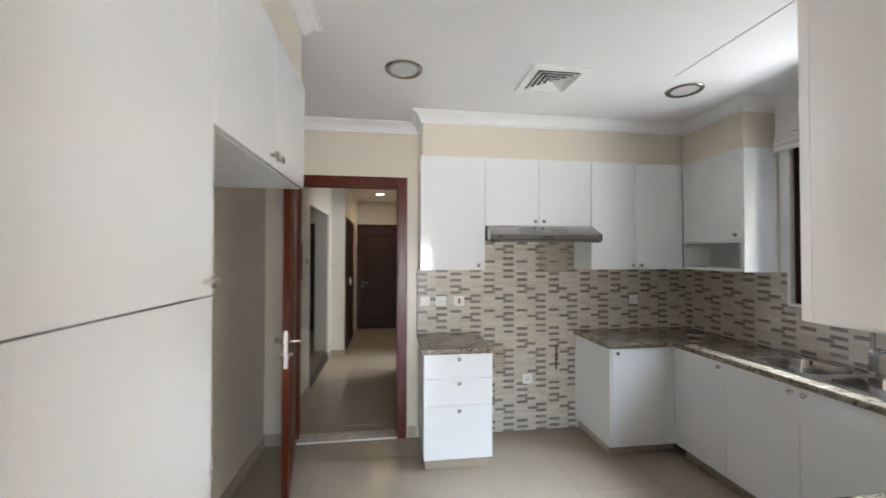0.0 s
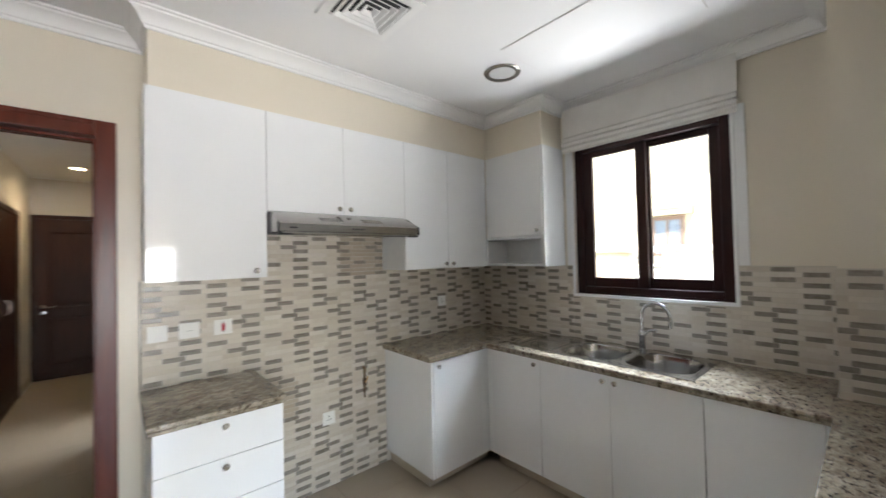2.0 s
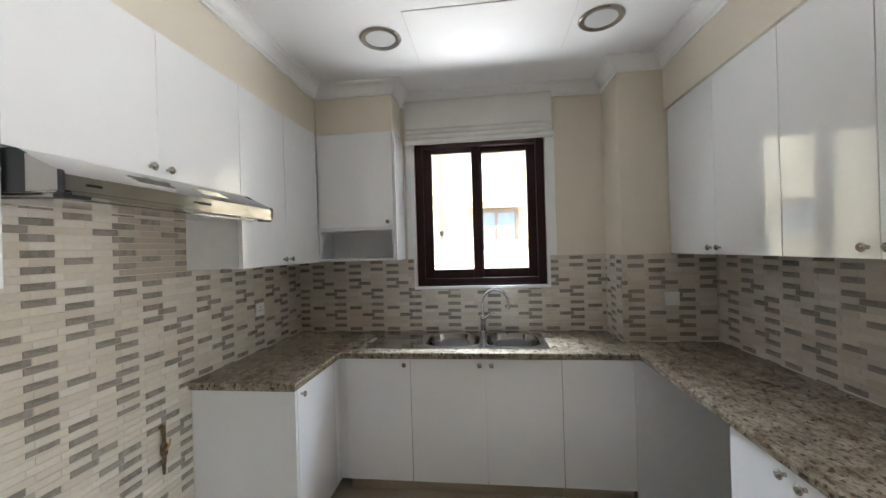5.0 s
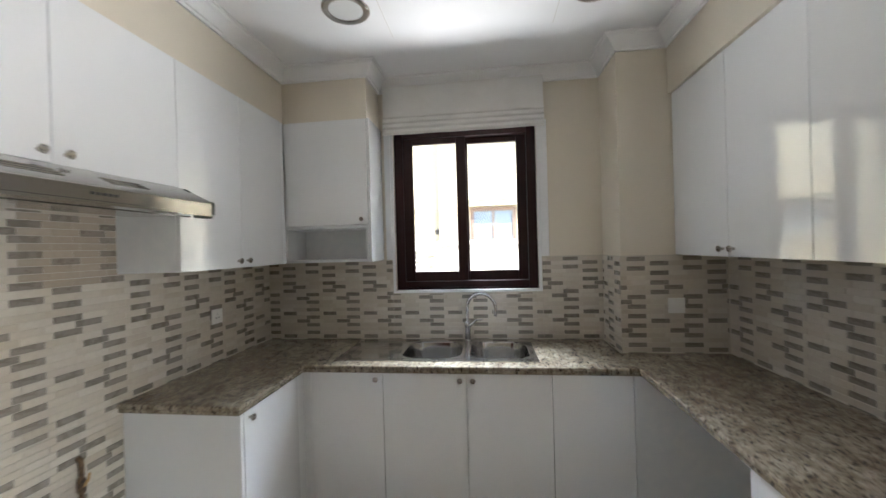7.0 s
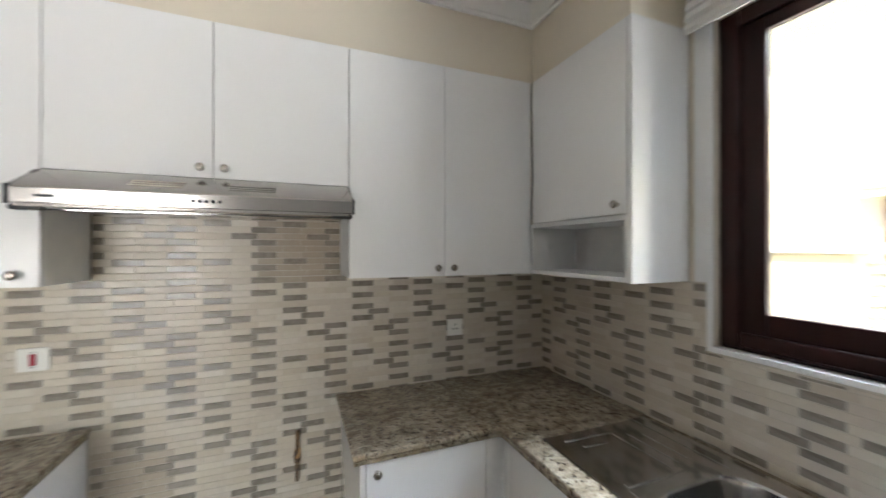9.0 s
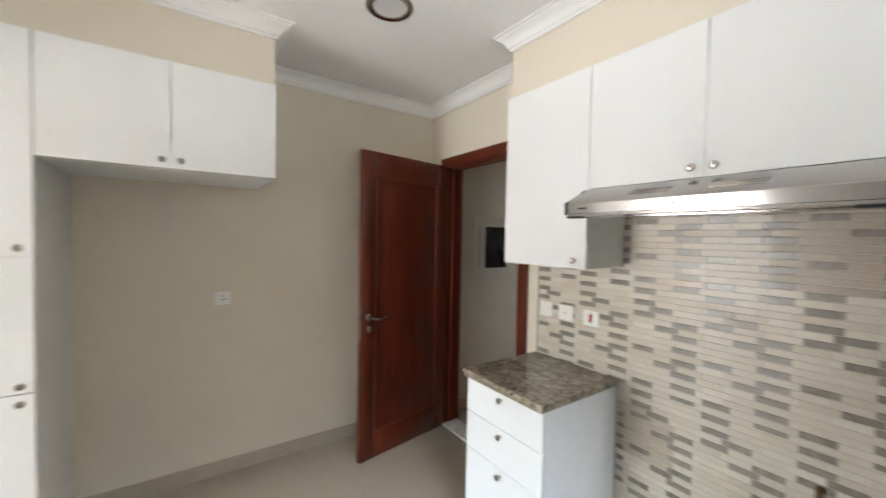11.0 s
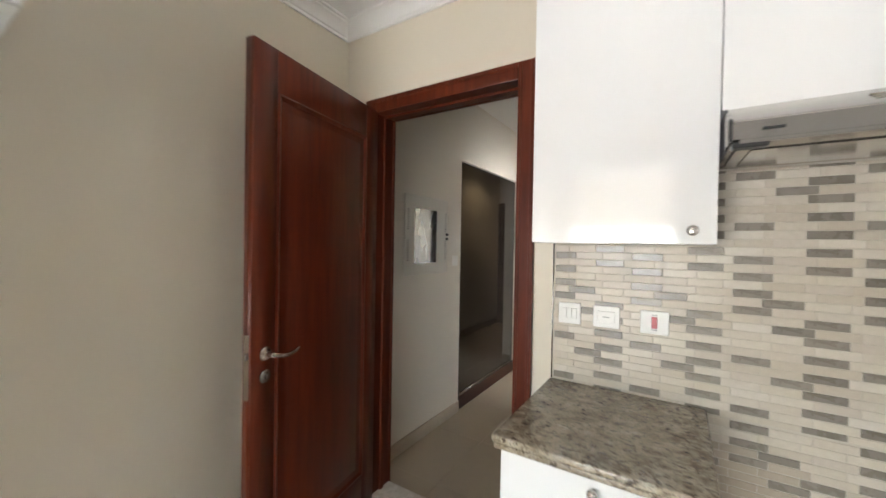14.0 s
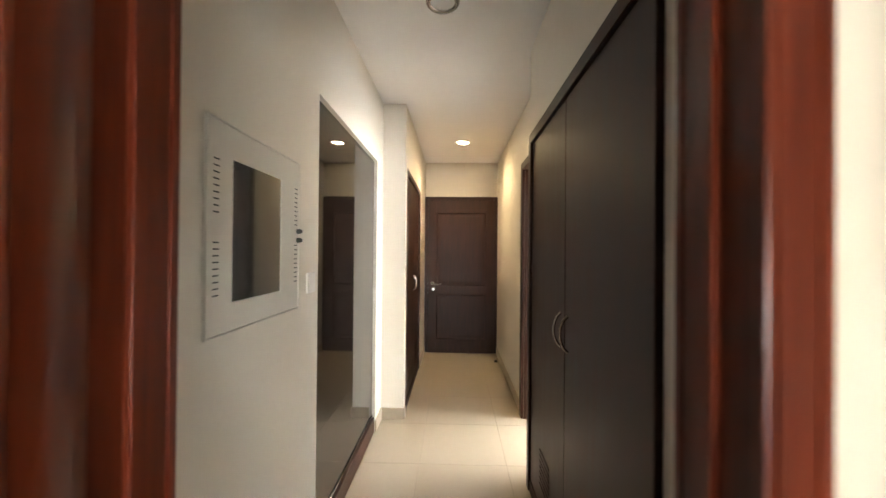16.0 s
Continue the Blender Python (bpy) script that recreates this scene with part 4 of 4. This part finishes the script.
ribs = [(2.76 + 0.05 * k, 2.763 + 0.05 * k, 2.45 + 0.012 * k, 2.68 - 0.02 * k, 0.9025, 0.9045) for k in range(3)]
ribs += [(2.56, 2.80, 2.692, 2.702, 0.9025, 0.9062), (2.60, 2.70, 2.640, 2.652, 0.9025, 0.9058), (2.555, 2.79, 2.422, 2.440, 0.9025, 0.9066)]
tray = part("drainer", bm, SINK, sk)
for r_ in ribs:
    part("rib", boxed(*r_, bevel=0.0018), SINK, tray)
fc = thing("kitchen_tap", (2.952, 1.985, 0.905), "chrome gooseneck mixer tap with side lever", "tap")
bx_, by_ = 2.952, 1.985
part("tap_body", lathe(bmesh.new(), [(0, 0), (0.027, 0), (0.027, 0.006), (0.021, 0.010), (0.020, 0.085), (0.022, 0.09), (0.022, 0.125), (0.018, 0.132), (0.0125, 0.136), (0, 0.137)], Matrix.Translation((bx_, by_, 0.9055)), 24), CHROME, fc)
way = Vector((-0.30, -0.954, 0))
pts = [Vector((bx_, by_, 1.035)), Vector((bx_, by_, 1.09)), Vector((bx_, by_, 1.128))]
R = 0.10
for k in range(1, 15):
    a = math.pi * k / 14 * 1.05
    pts.append(Vector((bx_, by_, 1.128)) + way * (R - R * math.cos(a)) + Vector((0, 0, R * math.sin(a))))
pts.append(pts[-1] + Vector((0, 0, -0.03)) + way * -0.002)
part("spout", tube(bmesh.new(), pts, [0.011] * (len(pts) - 2) + [0.0125, 0.0125], 16), CHROME, fc)
part("lever", tube(bmesh.new(), [(bx_ - 0.012, by_ - 0.014, 1.01), (bx_ - 0.018, by_ - 0.035, 1.025), (bx_ - 0.024, by_ - 0.055, 1.048), (bx_ - 0.03, by_ - 0.10, 1.055)], [0.011, 0.009, 0.006, 0.005]), CHROME, fc)

# ---- cooker hood ----
hd = thing("cooker_hood", (1.405, 3.22, 1.70), "slim stainless steel cooker hood with black end caps", "cooker hood")
HX0, HX1 = 0.949, 1.869


def side_profile(bm, x0, x1, prof_):
    a = [bm.verts.new((x0, y, z)) for y, z in prof_]
    b_ = [bm.verts.new((x1, y, z)) for y, z in prof_]
    bridge(bm, a, b_)
    bm.faces.new(a[::-1])
    bm.faces.new(b_)
    bmesh.ops.recalc_face_normals(bm, faces=bm.faces)
    return bm


bm = side_profile(bmesh.new(), HX0 + 0.006, HX1 - 0.006, [(2.987, 1.712), (2.985, 1.752), (2.992, 1.760), (3.115, 1.822), (3.13, 1.828), (3.452, 1.828), (3.452, 1.725), (3.01, 1.708)])
part("canopy", bm, STEEL, hd)
for xa, xb in ((HX0, HX0 + 0.0055), (HX1 - 0.0055, HX1)):
    part("end_plate", side_profile(bmesh.new(), xa, xb, [(2.994, 1.712), (2.994, 1.7615), (3.088, 1.809), (3.088, 1.712)]), STEEL, hd)
    part("rear_trim", side_profile(bmesh.new(), xa, xb, [(3.089, 1.708), (3.089, 1.8115), (3.113, 1.824), (3.452, 1.829), (3.452, 1.722)]), BLACK, hd)
    part("corner_trim", side_profile(bmesh.new(), xa - 0.0015, xb + 0.0015, [(2.982, 1.707), (2.981, 1.754), (2.986, 1.762), (2.993, 1.7625), (2.993, 1.707)]), BLACK, hd)
part("visor", side_profile(bmesh.new(), HX0 + 0.02, HX1 - 0.02, [(2.978, 1.700), (2.978, 1.7095), (3.005, 1.7075), (3.36, 1.7235), (3.36, 1.714), (3.005, 1.698)]), STEEL, hd, "pull-out steel visor")
part("filter", side_profile(bmesh.new(), HX0 + 0.05, HX1 - 0.05, [(3.05, 1.6965), (3.05, 1.6995), (3.34, 1.7125), (3.34, 1.7095)]), SINK, hd)
for xx in (HX0 + 0.03, HX1 - 0.05):
    part("visor_slide", boxed(xx - 0.025, xx + 0.045, 2.984, 3.02, 1.692, 1.7065, bevel=0.004), BLACK, hd)
for k in range(5):
    part("button", boxed(1.375 + 0.018 * k, 1.384 + 0.018 * k, 2.9815, 2.987, 1.728, 1.737, bevel=0.0015), BLACK, hd)
part("maker_plate", boxed(1.01, 1.05, 2.9835, 2.987, 1.728, 1.735, bevel=0.001), BLACK, hd)
for xa, xb in ((1.20, 1.34), (1.47, 1.61)):
    for k in range(3):
        yy = 3.03 + 0.018 * k
        zz = 1.760 + (yy - 2.992) * 0.504
        part("vent_slot", boxed(xa, xb, yy - 0.003, yy + 0.003, zz - 0.001, zz + 0.0025), SINK, hd)

gp = thing("gas_pipe_stub", (1.68, 3.44, 0.64), "rusty brown gas pipe stub on the tiled wall", "pipe")
part("pipe", tube(bmesh.new(), [(1.684, 3.448, 0.76), (1.684, 3.435, 0.752), (1.683, 3.431, 0.72), (1.681, 3.432, 0.60), (1.680, 3.431, 0.545)], [0.010, 0.010, 0.009, 0.008, 0.007]), RUST, gp)
part("valve", lathe(bmesh.new(), [(0, -0.03), (0.011, -0.03), (0.015, -0.018), (0.015, 0.018), (0.011, 0.03), (0, 0.03)], Matrix.Translation((1.682, 3.431, 0.655)), 8), RUST, gp)
part("valve_tap", tube(bmesh.new(), [(1.682, 3.418, 0.655), (1.690, 3.409, 0.678), (1.692, 3.407, 0.70)], [0.006, 0.005, 0.004]), BRASS, gp)

# ---- ceiling fittings ----
def downlight(name, x, y, z, r, lit, label):
    t = thing(name, (x, y, z), label, "ceiling light", "recessed downlights")
    part("trim_ring", lathe(bmesh.new(), [(r * 0.70, 0.0), (r * 0.72, -0.006), (r * 0.80, -0.010), (r * 0.92, -0.011), (r * 1.0, -0.004), (r * 1.0, 0.0)], Matrix.Translation((x, y, z)), 36), NICKEL, t, "satin metal trim ring")
    part("lens", lathe(bmesh.new(), [(0, -0.0045), (r * 0.5, -0.0045), (r * 0.715, -0.003), (r * 0.715, 0)], Matrix.Translation((x, y, z)), 36), GLOW if lit else FROST, t)
    return t


downlight("downlight", 0.258, 2.48, CEILING, 0.118, False, "unlit round downlight with metal ring")
downlight("downlight", 2.205, 2.504, CEILING, 0.118, False, "unlit round downlight with metal ring")
downlight("downlight", 2.215, 1.30, CEILING, 0.118, False, "unlit round downlight with metal ring")
downlight("downlight", -0.2, 4.91, HALL_CEILING, 0.088, False, "unlit round corridor downlight")
downlight("downlight", -0.04, 7.40, HALL_CEILING, 0.088, True, "lit warm corridor downlight")
lamp = bpy.data.lights.new("corridor_lamp_light", "SPOT")
lamp.energy, lamp.color, lamp.spot_size, lamp.spot_blend, lamp.shadow_soft_size = 1.3, (1.0, 0.72, 0.40), radians(150), 0.6, 0.05
ob = new("corridor_lamp_light", lamp)
ob.matrix_world = look((-0.04, 7.40, HALL_CEILING - 0.03), (-0.04, 7.40, 0))

vt = thing("ceiling_vent", (1.224, 2.49, CEILING), "white square four-way ceiling air diffuser", "air vent")
vx, vy, vh = 1.224, 2.49, 0.187


def square_ring(bm, r0, z0, r1, z1, cx, cy):
    a = [bm.verts.new((cx + sx * r0, cy + sy * r0, z0)) for sx, sy in ((-1, -1), (1, -1), (1, 1), (-1, 1))]
    b_ = [bm.verts.new((cx + sx * r1, cy + sy * r1, z1)) for sx, sy in ((-1, -1), (1, -1), (1, 1), (-1, 1))]
    bridge(bm, a, b_)
    return b_


bm = bmesh.new()
square_ring(bm, vh, CEILING, vh, CEILING - 0.010, vx, vy)
square_ring(bm, vh, CEILING - 0.010, vh - 0.045, CEILING - 0.014, vx, vy)
square_ring(bm, vh - 0.045, CEILING - 0.014, vh - 0.050, CEILING - 0.002, vx, vy)
part("frame", bm, TRIMW, vt)
# Black sheet stands in for the shade of the duct above the slats.
part("dark_duct_sheet", boxed(vx - vh + 0.05, vx + vh - 0.05, vy - vh + 0.05, vy + vh - 0.05, CEILING - 0.003, CEILING - 0.001), BLACK, vt)
for k in range(4):
    bm = bmesh.new()
    r = vh - 0.055 - 0.031 * k
    square_ring(bm, r, CEILING - 0.020, r - 0.020, CEILING - 0.004, vx, vy)
    square_ring(bm, r - 0.007, CEILING - 0.0205, r - 0.026, CEILING - 0.0045, vx, vy)
    square_ring(bm, r, CEILING - 0.020, r - 0.007, CEILING - 0.0205, vx, vy)
    part("slat", bm, TRIMW, vt)
ap = thing("ceiling_hatch", (2.24, 1.89, CEILING), "flush white ceiling access hatch", "access hatch")
part("hatch_panel", boxed(1.988, 2.484, 1.455, 2.332, CEILING - 0.004, CEILING - 0.0005, bevel=0.0008), CEIL, ap)
part("hatch_joint", boxes([(1.9855, 1.9875, 1.453, 2.336, CEILING - 0.0015, CEILING - 0.0003), (2.4845, 2.4865, 1.453, 2.3345, CEILING - 0.0015, CEILING - 0.0003), (1.9875, 2.4845, 1.4525, 1.4545, CEILING - 0.0015, CEILING - 0.0003), (1.9875, 2.4845, 2.3325, 2.3345, CEILING - 0.0015, CEILING - 0.0003)]), GROUT, ap)

ds = thing("door_stop", (0.43, 7.97, 0), "small black rubber door stop on the floor", "door stop")
part("rubber_dome", lathe(bmesh.new(), [(0, 0.028), (0.012, 0.026), (0.02, 0.016), (0.022, 0.0)], Matrix.Translation((0.43, 7.97, 0)), 16), BLACK, ds)

# ---- outside the window ----
structure("ground", boxed(3.75, 260, -200, 200, -0.4, -0.3), EARTH, "sandy paved ground outside", "ground")
structure("ground_rear", boxed(-200, 3.75, -200, 200, -0.45, -0.35), EARTH, "sandy ground round the house", "ground")
nb = thing("neighbour_house", (14, 3.0, -0.3), "sunlit sand-coloured villa with terracotta-framed windows", "house")
part("wall", boxes([(12, 20, -9.0, 3.3, -0.3, 7.2), (12.3, 20, 3.3, 14.0, -0.3, 7.2)]), FACADE, nb)
part("roof", boxes([(11.6, 20.3, -9.4, 14.4, 7.2, 7.42)], 0.02), FACADEW, nb)
part("string_course", boxes([(11.55, 12.0, -9.0, 3.5, 5.2, 5.34), (11.62, 12.0, -9.0, 3.45, 5.34, 5.44)], 0.015), FACADEW, nb, "white projecting band between the storeys")
for (fx, ya, yb, za, zb) in ((12.0, 1.05, 2.22, 1.6, 2.64), (12.3, 4.47, 5.14, 1.5, 2.46), (12.3, 8.2, 9.2, 1.5, 2.5), (12.0, -2.6, -1.5, 1.6, 2.64), (12.0, 1.5, 2.85, 5.52, 6.6)):
    wd = part("window", boxes([(fx - 0.08, fx + 0.02, ya - 0.1, ya, za - 0.1, zb + 0.1), (fx - 0.08, fx + 0.02, yb, yb + 0.1, za - 0.1, zb + 0.1), (fx - 0.08, fx + 0.02, ya, yb, zb, zb + 0.1), (fx - 0.08, fx + 0.02, ya, yb, za - 0.1, za), (fx - 0.06, fx + 0.01, (ya + yb) / 2 - 0.03, (ya + yb) / 2 + 0.03, za, zb)]), SHUT, nb, "terracotta framed window")
    part("pane", boxed(fx - 0.025, fx - 0.01, ya, yb, za, zb), FARGLASS, wd)
    part("window_hood", boxes([(fx - 0.28, fx, ya - 0.35, yb + 0.35, zb + 0.14, zb + 0.30), (fx - 0.34, fx, ya - 0.40, yb + 0.40, zb + 0.30, zb + 0.36)], 0.01), FACADE, wd, "sand-coloured moulded hood")
gw = thing("garden_wall", (4.7, 2.6, -0.3), "rendered garden wall with white louvred screen", "wall")
part("wall", boxed(4.6, 4.78, 2.74, 12, -0.3, 1.56, bevel=0.008), FACADE, gw, "sand-coloured rendered wall section")
part("wall", boxed(4.6, 4.78, -8, 2.37, -0.3, 1.56, bevel=0.008), FACADEW, gw, "white rendered wall section")
for ya, yb in ((2.37, 2.41), (2.70, 2.74)):
    part("post", boxed(4.61, 4.70, ya, yb, -0.3, 1.56, bevel=0.004), FACADEW, gw)
for k in range(24):
    bm = boxed(-0.012, 0.012, 2.412, 2.698, -0.031, 0.031, bevel=0.003)
    bmesh.ops.transform(bm, matrix=pose(4.65, 0, 0.10 + 0.06 * k, 0, 38, 0), verts=bm.verts)
    part("louvre", bm, FACADEW, gw)
part("coping", boxes([(4.57, 4.81, -8, 12, 1.56, 1.615)], 0.006), FACADEW, gw)
wl = thing("outdoor_wall_lamp", (11.9, 3.36, 2.0), "small dark lantern on the villa's wall", "wall lamp")
part("bracket", boxed(11.86, 12.0, 3.33, 3.39, 2.08, 2.13, bevel=0.008), BLACK, wl)
part("lantern", lathe(bmesh.new(), [(0, 0), (0.05, 0.01), (0.075, 0.12), (0.085, 0.13), (0.02, 0.18), (0, 0.18)], Matrix.Translation((11.86, 3.36, 1.95)), 8), BLACK, wl)


# ---- tiles: mosaic splashback and floor ----
TW, TH, GAP, THICK = 0.1021, 0.0277, 0.0022, 0.008
TOP_ROW = 1.447
EVEN = {4: None, 6: 0, 22: None, 24: 0, 40: None, 42: 0}
ODD = {-7: 1, -5: None, -1: None, 9: 1, 11: None, 15: 1, 17: None, 27: 1, 29: None, 33: 1, 35: None, 45: 1, 47: None}


def tile_mesh(name, w, h, t, material, b=0.0012):
    """A tile lying in the x-z plane, its face towards -y, chamfered at the face."""
    bm = bmesh.new()
    back = [bm.verts.new(p) for p in ((-w / 2, t, -h / 2), (w / 2, t, -h / 2), (w / 2, t, h / 2), (-w / 2, t, h / 2))]
    rim = [bm.verts.new(p) for p in ((-w / 2, b, -h / 2), (w / 2, b, -h / 2), (w / 2, b, h / 2), (-w / 2, b, h / 2))]
    face = [bm.verts.new(p) for p in ((-w / 2 + b, 0, -h / 2 + b), (w / 2 - b, 0, -h / 2 + b), (w / 2 - b, 0, h / 2 - b), (-w / 2 + b, 0, h / 2 - b))]
    bridge(bm, back, rim)
    bridge(bm, rim, face)
    bm.faces.new(face)
    bmesh.ops.recalc_face_normals(bm, faces=bm.faces)
    return bm


FULL = {m_.name: mesh_of("tile", tile_mesh("tile", TW - GAP, TH - GAP, THICK, m_), m_, False) for m_ in (TILE_L, TILE_D, TILE_P)}
rng = random.Random(7)


def mosaic(wall, origin, turn, length, regions, near, phase, limit=300, patches=()):
    """Stick mosaic on a wall from origin, along the wall's run turned by turn degrees. regions: (u0, u1, z0, z1) to cover.
    Rows count down from the top; every third stick of a row is dark, in columns that hop at the sheets' ends; phase: where a dark one starts."""
    q = Matrix.Translation(origin) @ Matrix.Rotation(radians(turn), 4, "Z")
    singles, loose = [], {m_.name: ([], []) for m_ in (TILE_L, TILE_D, TILE_P)}
    for k in range(-12, 53):
        z = TOP_ROW - TH * k
        shift = phase - TW if k % 2 == 0 else phase + 1.255 * TW - 3 * TW
        col = ODD.get(k, 0) if k % 2 else EVEN.get(k, 1)
        for j in range(-4, int(length / TW) + 4):
            u0, u1 = j * TW + shift, (j + 1) * TW + shift
            if k % 2:
                dark = col is not None and (j - 3 - col) % 3 == 0
            else:
                dark = col is not None and (j - col) % 3 == 0
            if rng.random() < 0.008:
                dark = False
            for ra, rb, za, zb in regions:
                a, b_ = max(u0, ra), min(u1, rb)
                c_, d_ = max(z - TH / 2, za), min(z + TH / 2, zb)
                if b_ - a < 0.006 or d_ - c_ < 0.006:
                    continue
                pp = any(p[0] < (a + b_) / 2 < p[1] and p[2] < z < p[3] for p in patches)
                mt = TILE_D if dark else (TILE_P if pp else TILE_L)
                depth = rng.uniform(-0.0006, 0.0006)
                whole = b_ - a > TW - 1e-6 and d_ - c_ > TH - 1e-6
                if whole and near[0] < (a + b_) / 2 < near[1] and near[2] < z < near[3] and len(singles) < limit:
                    singles.append((mt, q @ Matrix.Translation(((a + b_) / 2, depth, z))))
                else:
                    vs, fs = loose[mt.name]
                    n = len(vs)
                    g, e = GAP / 2, 0.0012
                    x0_, x1_, z0_, z1_ = a + g, b_ - g, c_ + g, d_ - g
                    for yy, i_ in ((THICK, 0), (depth + e, 0), (depth, e)):
                        vs += [q @ Vector(p) for p in ((x0_ + i_, yy, z0_ + i_), (x1_ - i_, yy, z0_ + i_), (x1_ - i_, yy, z1_ - i_), (x0_ + i_, yy, z1_ - i_))]
                    for s in (0, 4):
                        for i_ in range(4):
                            fs.append((n + s + i_, n + s + (i_ + 1) % 4, n + s + 4 + (i_ + 1) % 4, n + s + 4 + i_))
                    fs.append((n + 8, n + 9, n + 10, n + 11))
    for mt, m in singles:
        put_mesh("tile", FULL[mt.name], m, wall)
    for mt in (TILE_L, TILE_D, TILE_P):
        vs, fs = loose[mt.name]
        if vs:
            me = bpy.data.meshes.new("tiles")
            me.from_pydata([v_ - SPOT[wall.name] for v_ in vs], [], fs)
            me.materials.append(mt)
            o = new("tiles", me)
            o.parent = wall
            tagged(o, kind="stuff")
    return singles


def grout_bed(wall, spec):
    part("grout_bed", boxed(*spec), GROUT, wall)


# north wall: u runs along +x from x = 0.41
for s in ((0.41, 3.0195, 3.4565, 3.4628, 0.0, 1.4665), (0.945, 1.872, 3.4565, 3.4628, 1.4665, 1.83)):
    grout_bed(wall_north, s)
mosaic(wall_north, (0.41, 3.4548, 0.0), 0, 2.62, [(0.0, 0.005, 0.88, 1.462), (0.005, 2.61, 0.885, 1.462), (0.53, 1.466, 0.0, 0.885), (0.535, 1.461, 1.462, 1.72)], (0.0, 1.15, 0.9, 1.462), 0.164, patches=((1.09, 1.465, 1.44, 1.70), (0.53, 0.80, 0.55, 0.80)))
structure("tile_edge_trim", boxed(0.404, 0.4095, 3.4535, 3.4628, 0.90, 1.4665, bevel=0.001), STEEL, "thin grey metal strip at the tile edge", "trim")
# east wall: u runs along -y from y = 3.455
for s in ((3.0205, 3.0278, 2.511, 3.4555, 0.86, 1.4665), (3.0205, 3.0278, 1.068, 1.469, 0.86, 1.4665), (3.0205, 3.0278, 1.469, 2.511, 0.86, 1.2275)):
    grout_bed(wall_east, s)
mosaic(wall_east, (3.0195, 3.4545, 0.0), -90, 2.39, [(0.0, 0.942, 0.895, 1.462), (0.942, 1.986, 0.895, 1.222), (1.986, 2.387, 0.895, 1.462)], (0.5, 1.9, 0.9, 1.462), 0.2825)
# pier: north face, u along -x from x = 3.02; west face, u along -y from y = 1.067
for s in ((2.698, 3.0195, 1.0675, 1.0725, 0.86, 1.4665), (2.6915, 2.6975, 0.4905, 1.0725, 0.86, 1.4665)):
    grout_bed(wall_pier, s)
mosaic(wall_pier, (3.0195, 1.0745, 0.0), 180, 0.33, [(0.0, 0.3295, 0.895, 1.462)], (0, 0.4, 0.9, 1.4), 0.10, 60)
mosaic(wall_pier, (2.6895, 1.0745, 0.0), -90, 0.59, [(0.0, 0.583, 0.895, 1.462)], (0, 0.6, 0.9, 1.462), 0.0375, 140)
# south wall: u along -x from x = 2.69
grout_bed(wall_south, (0.95, 2.6895, 0.4825, 0.4885, 0.86, 1.4665))
mosaic(wall_south, (2.6895, 0.4905, 0.0), 180, 1.75, [(0.0, 1.735, 0.895, 1.462)], (0, 1.2, 0.9, 1.462), 0.0805)

# floor tiles, 60 cm porcelain with 2 mm joints
FT = 0.6


def floor_tiles(x0, x1, y0, y1):
    meshes = {}
    i0, i1 = math.floor((x0 + 0.36) / FT), math.ceil((x1 + 0.36) / FT)
    j0, j1 = math.floor((y0 - 1.96) / FT), math.ceil((y1 - 1.96) / FT)
    for i in range(i0, i1):
        for j in range(j0, j1):
            a, b_ = max(x0, -0.36 + FT * i), min(x1, -0.36 + FT * (i + 1))
            c_, d_ = max(y0, 1.96 + FT * j), min(y1, 1.96 + FT * (j + 1))
            if b_ - a < 0.02 or d_ - c_ < 0.02:
                continue
            key = (round(b_ - a, 3), round(d_ - c_, 3))
            if key not in meshes:
                bm = tile_mesh("floor_tile", key[0] - 0.002, key[1] - 0.002, 0.0038, FLOORT, 0.0006)
                bmesh.ops.rotate(bm, cent=(0, 0, 0), matrix=Matrix.Rotation(radians(-90), 3, "X"), verts=bm.verts)
                meshes[key] = mesh_of("floor_tile", bm, FLOORT, False)
            put_mesh("floor_tile", meshes[key], pose((a + b_) / 2, (c_ + d_) / 2, rng.uniform(-0.0003, 0.0), 0, 0, 0), floor)


floor_tiles(-0.857, 3.02, 0.455, 3.452)
floor_tiles(-0.76, 0.65, 3.612, 8.44)
floor_tiles(0.65, 3.6, 3.75, 8.44)
floor_tiles(-3.05, 3.228, -3.4, 0.29)
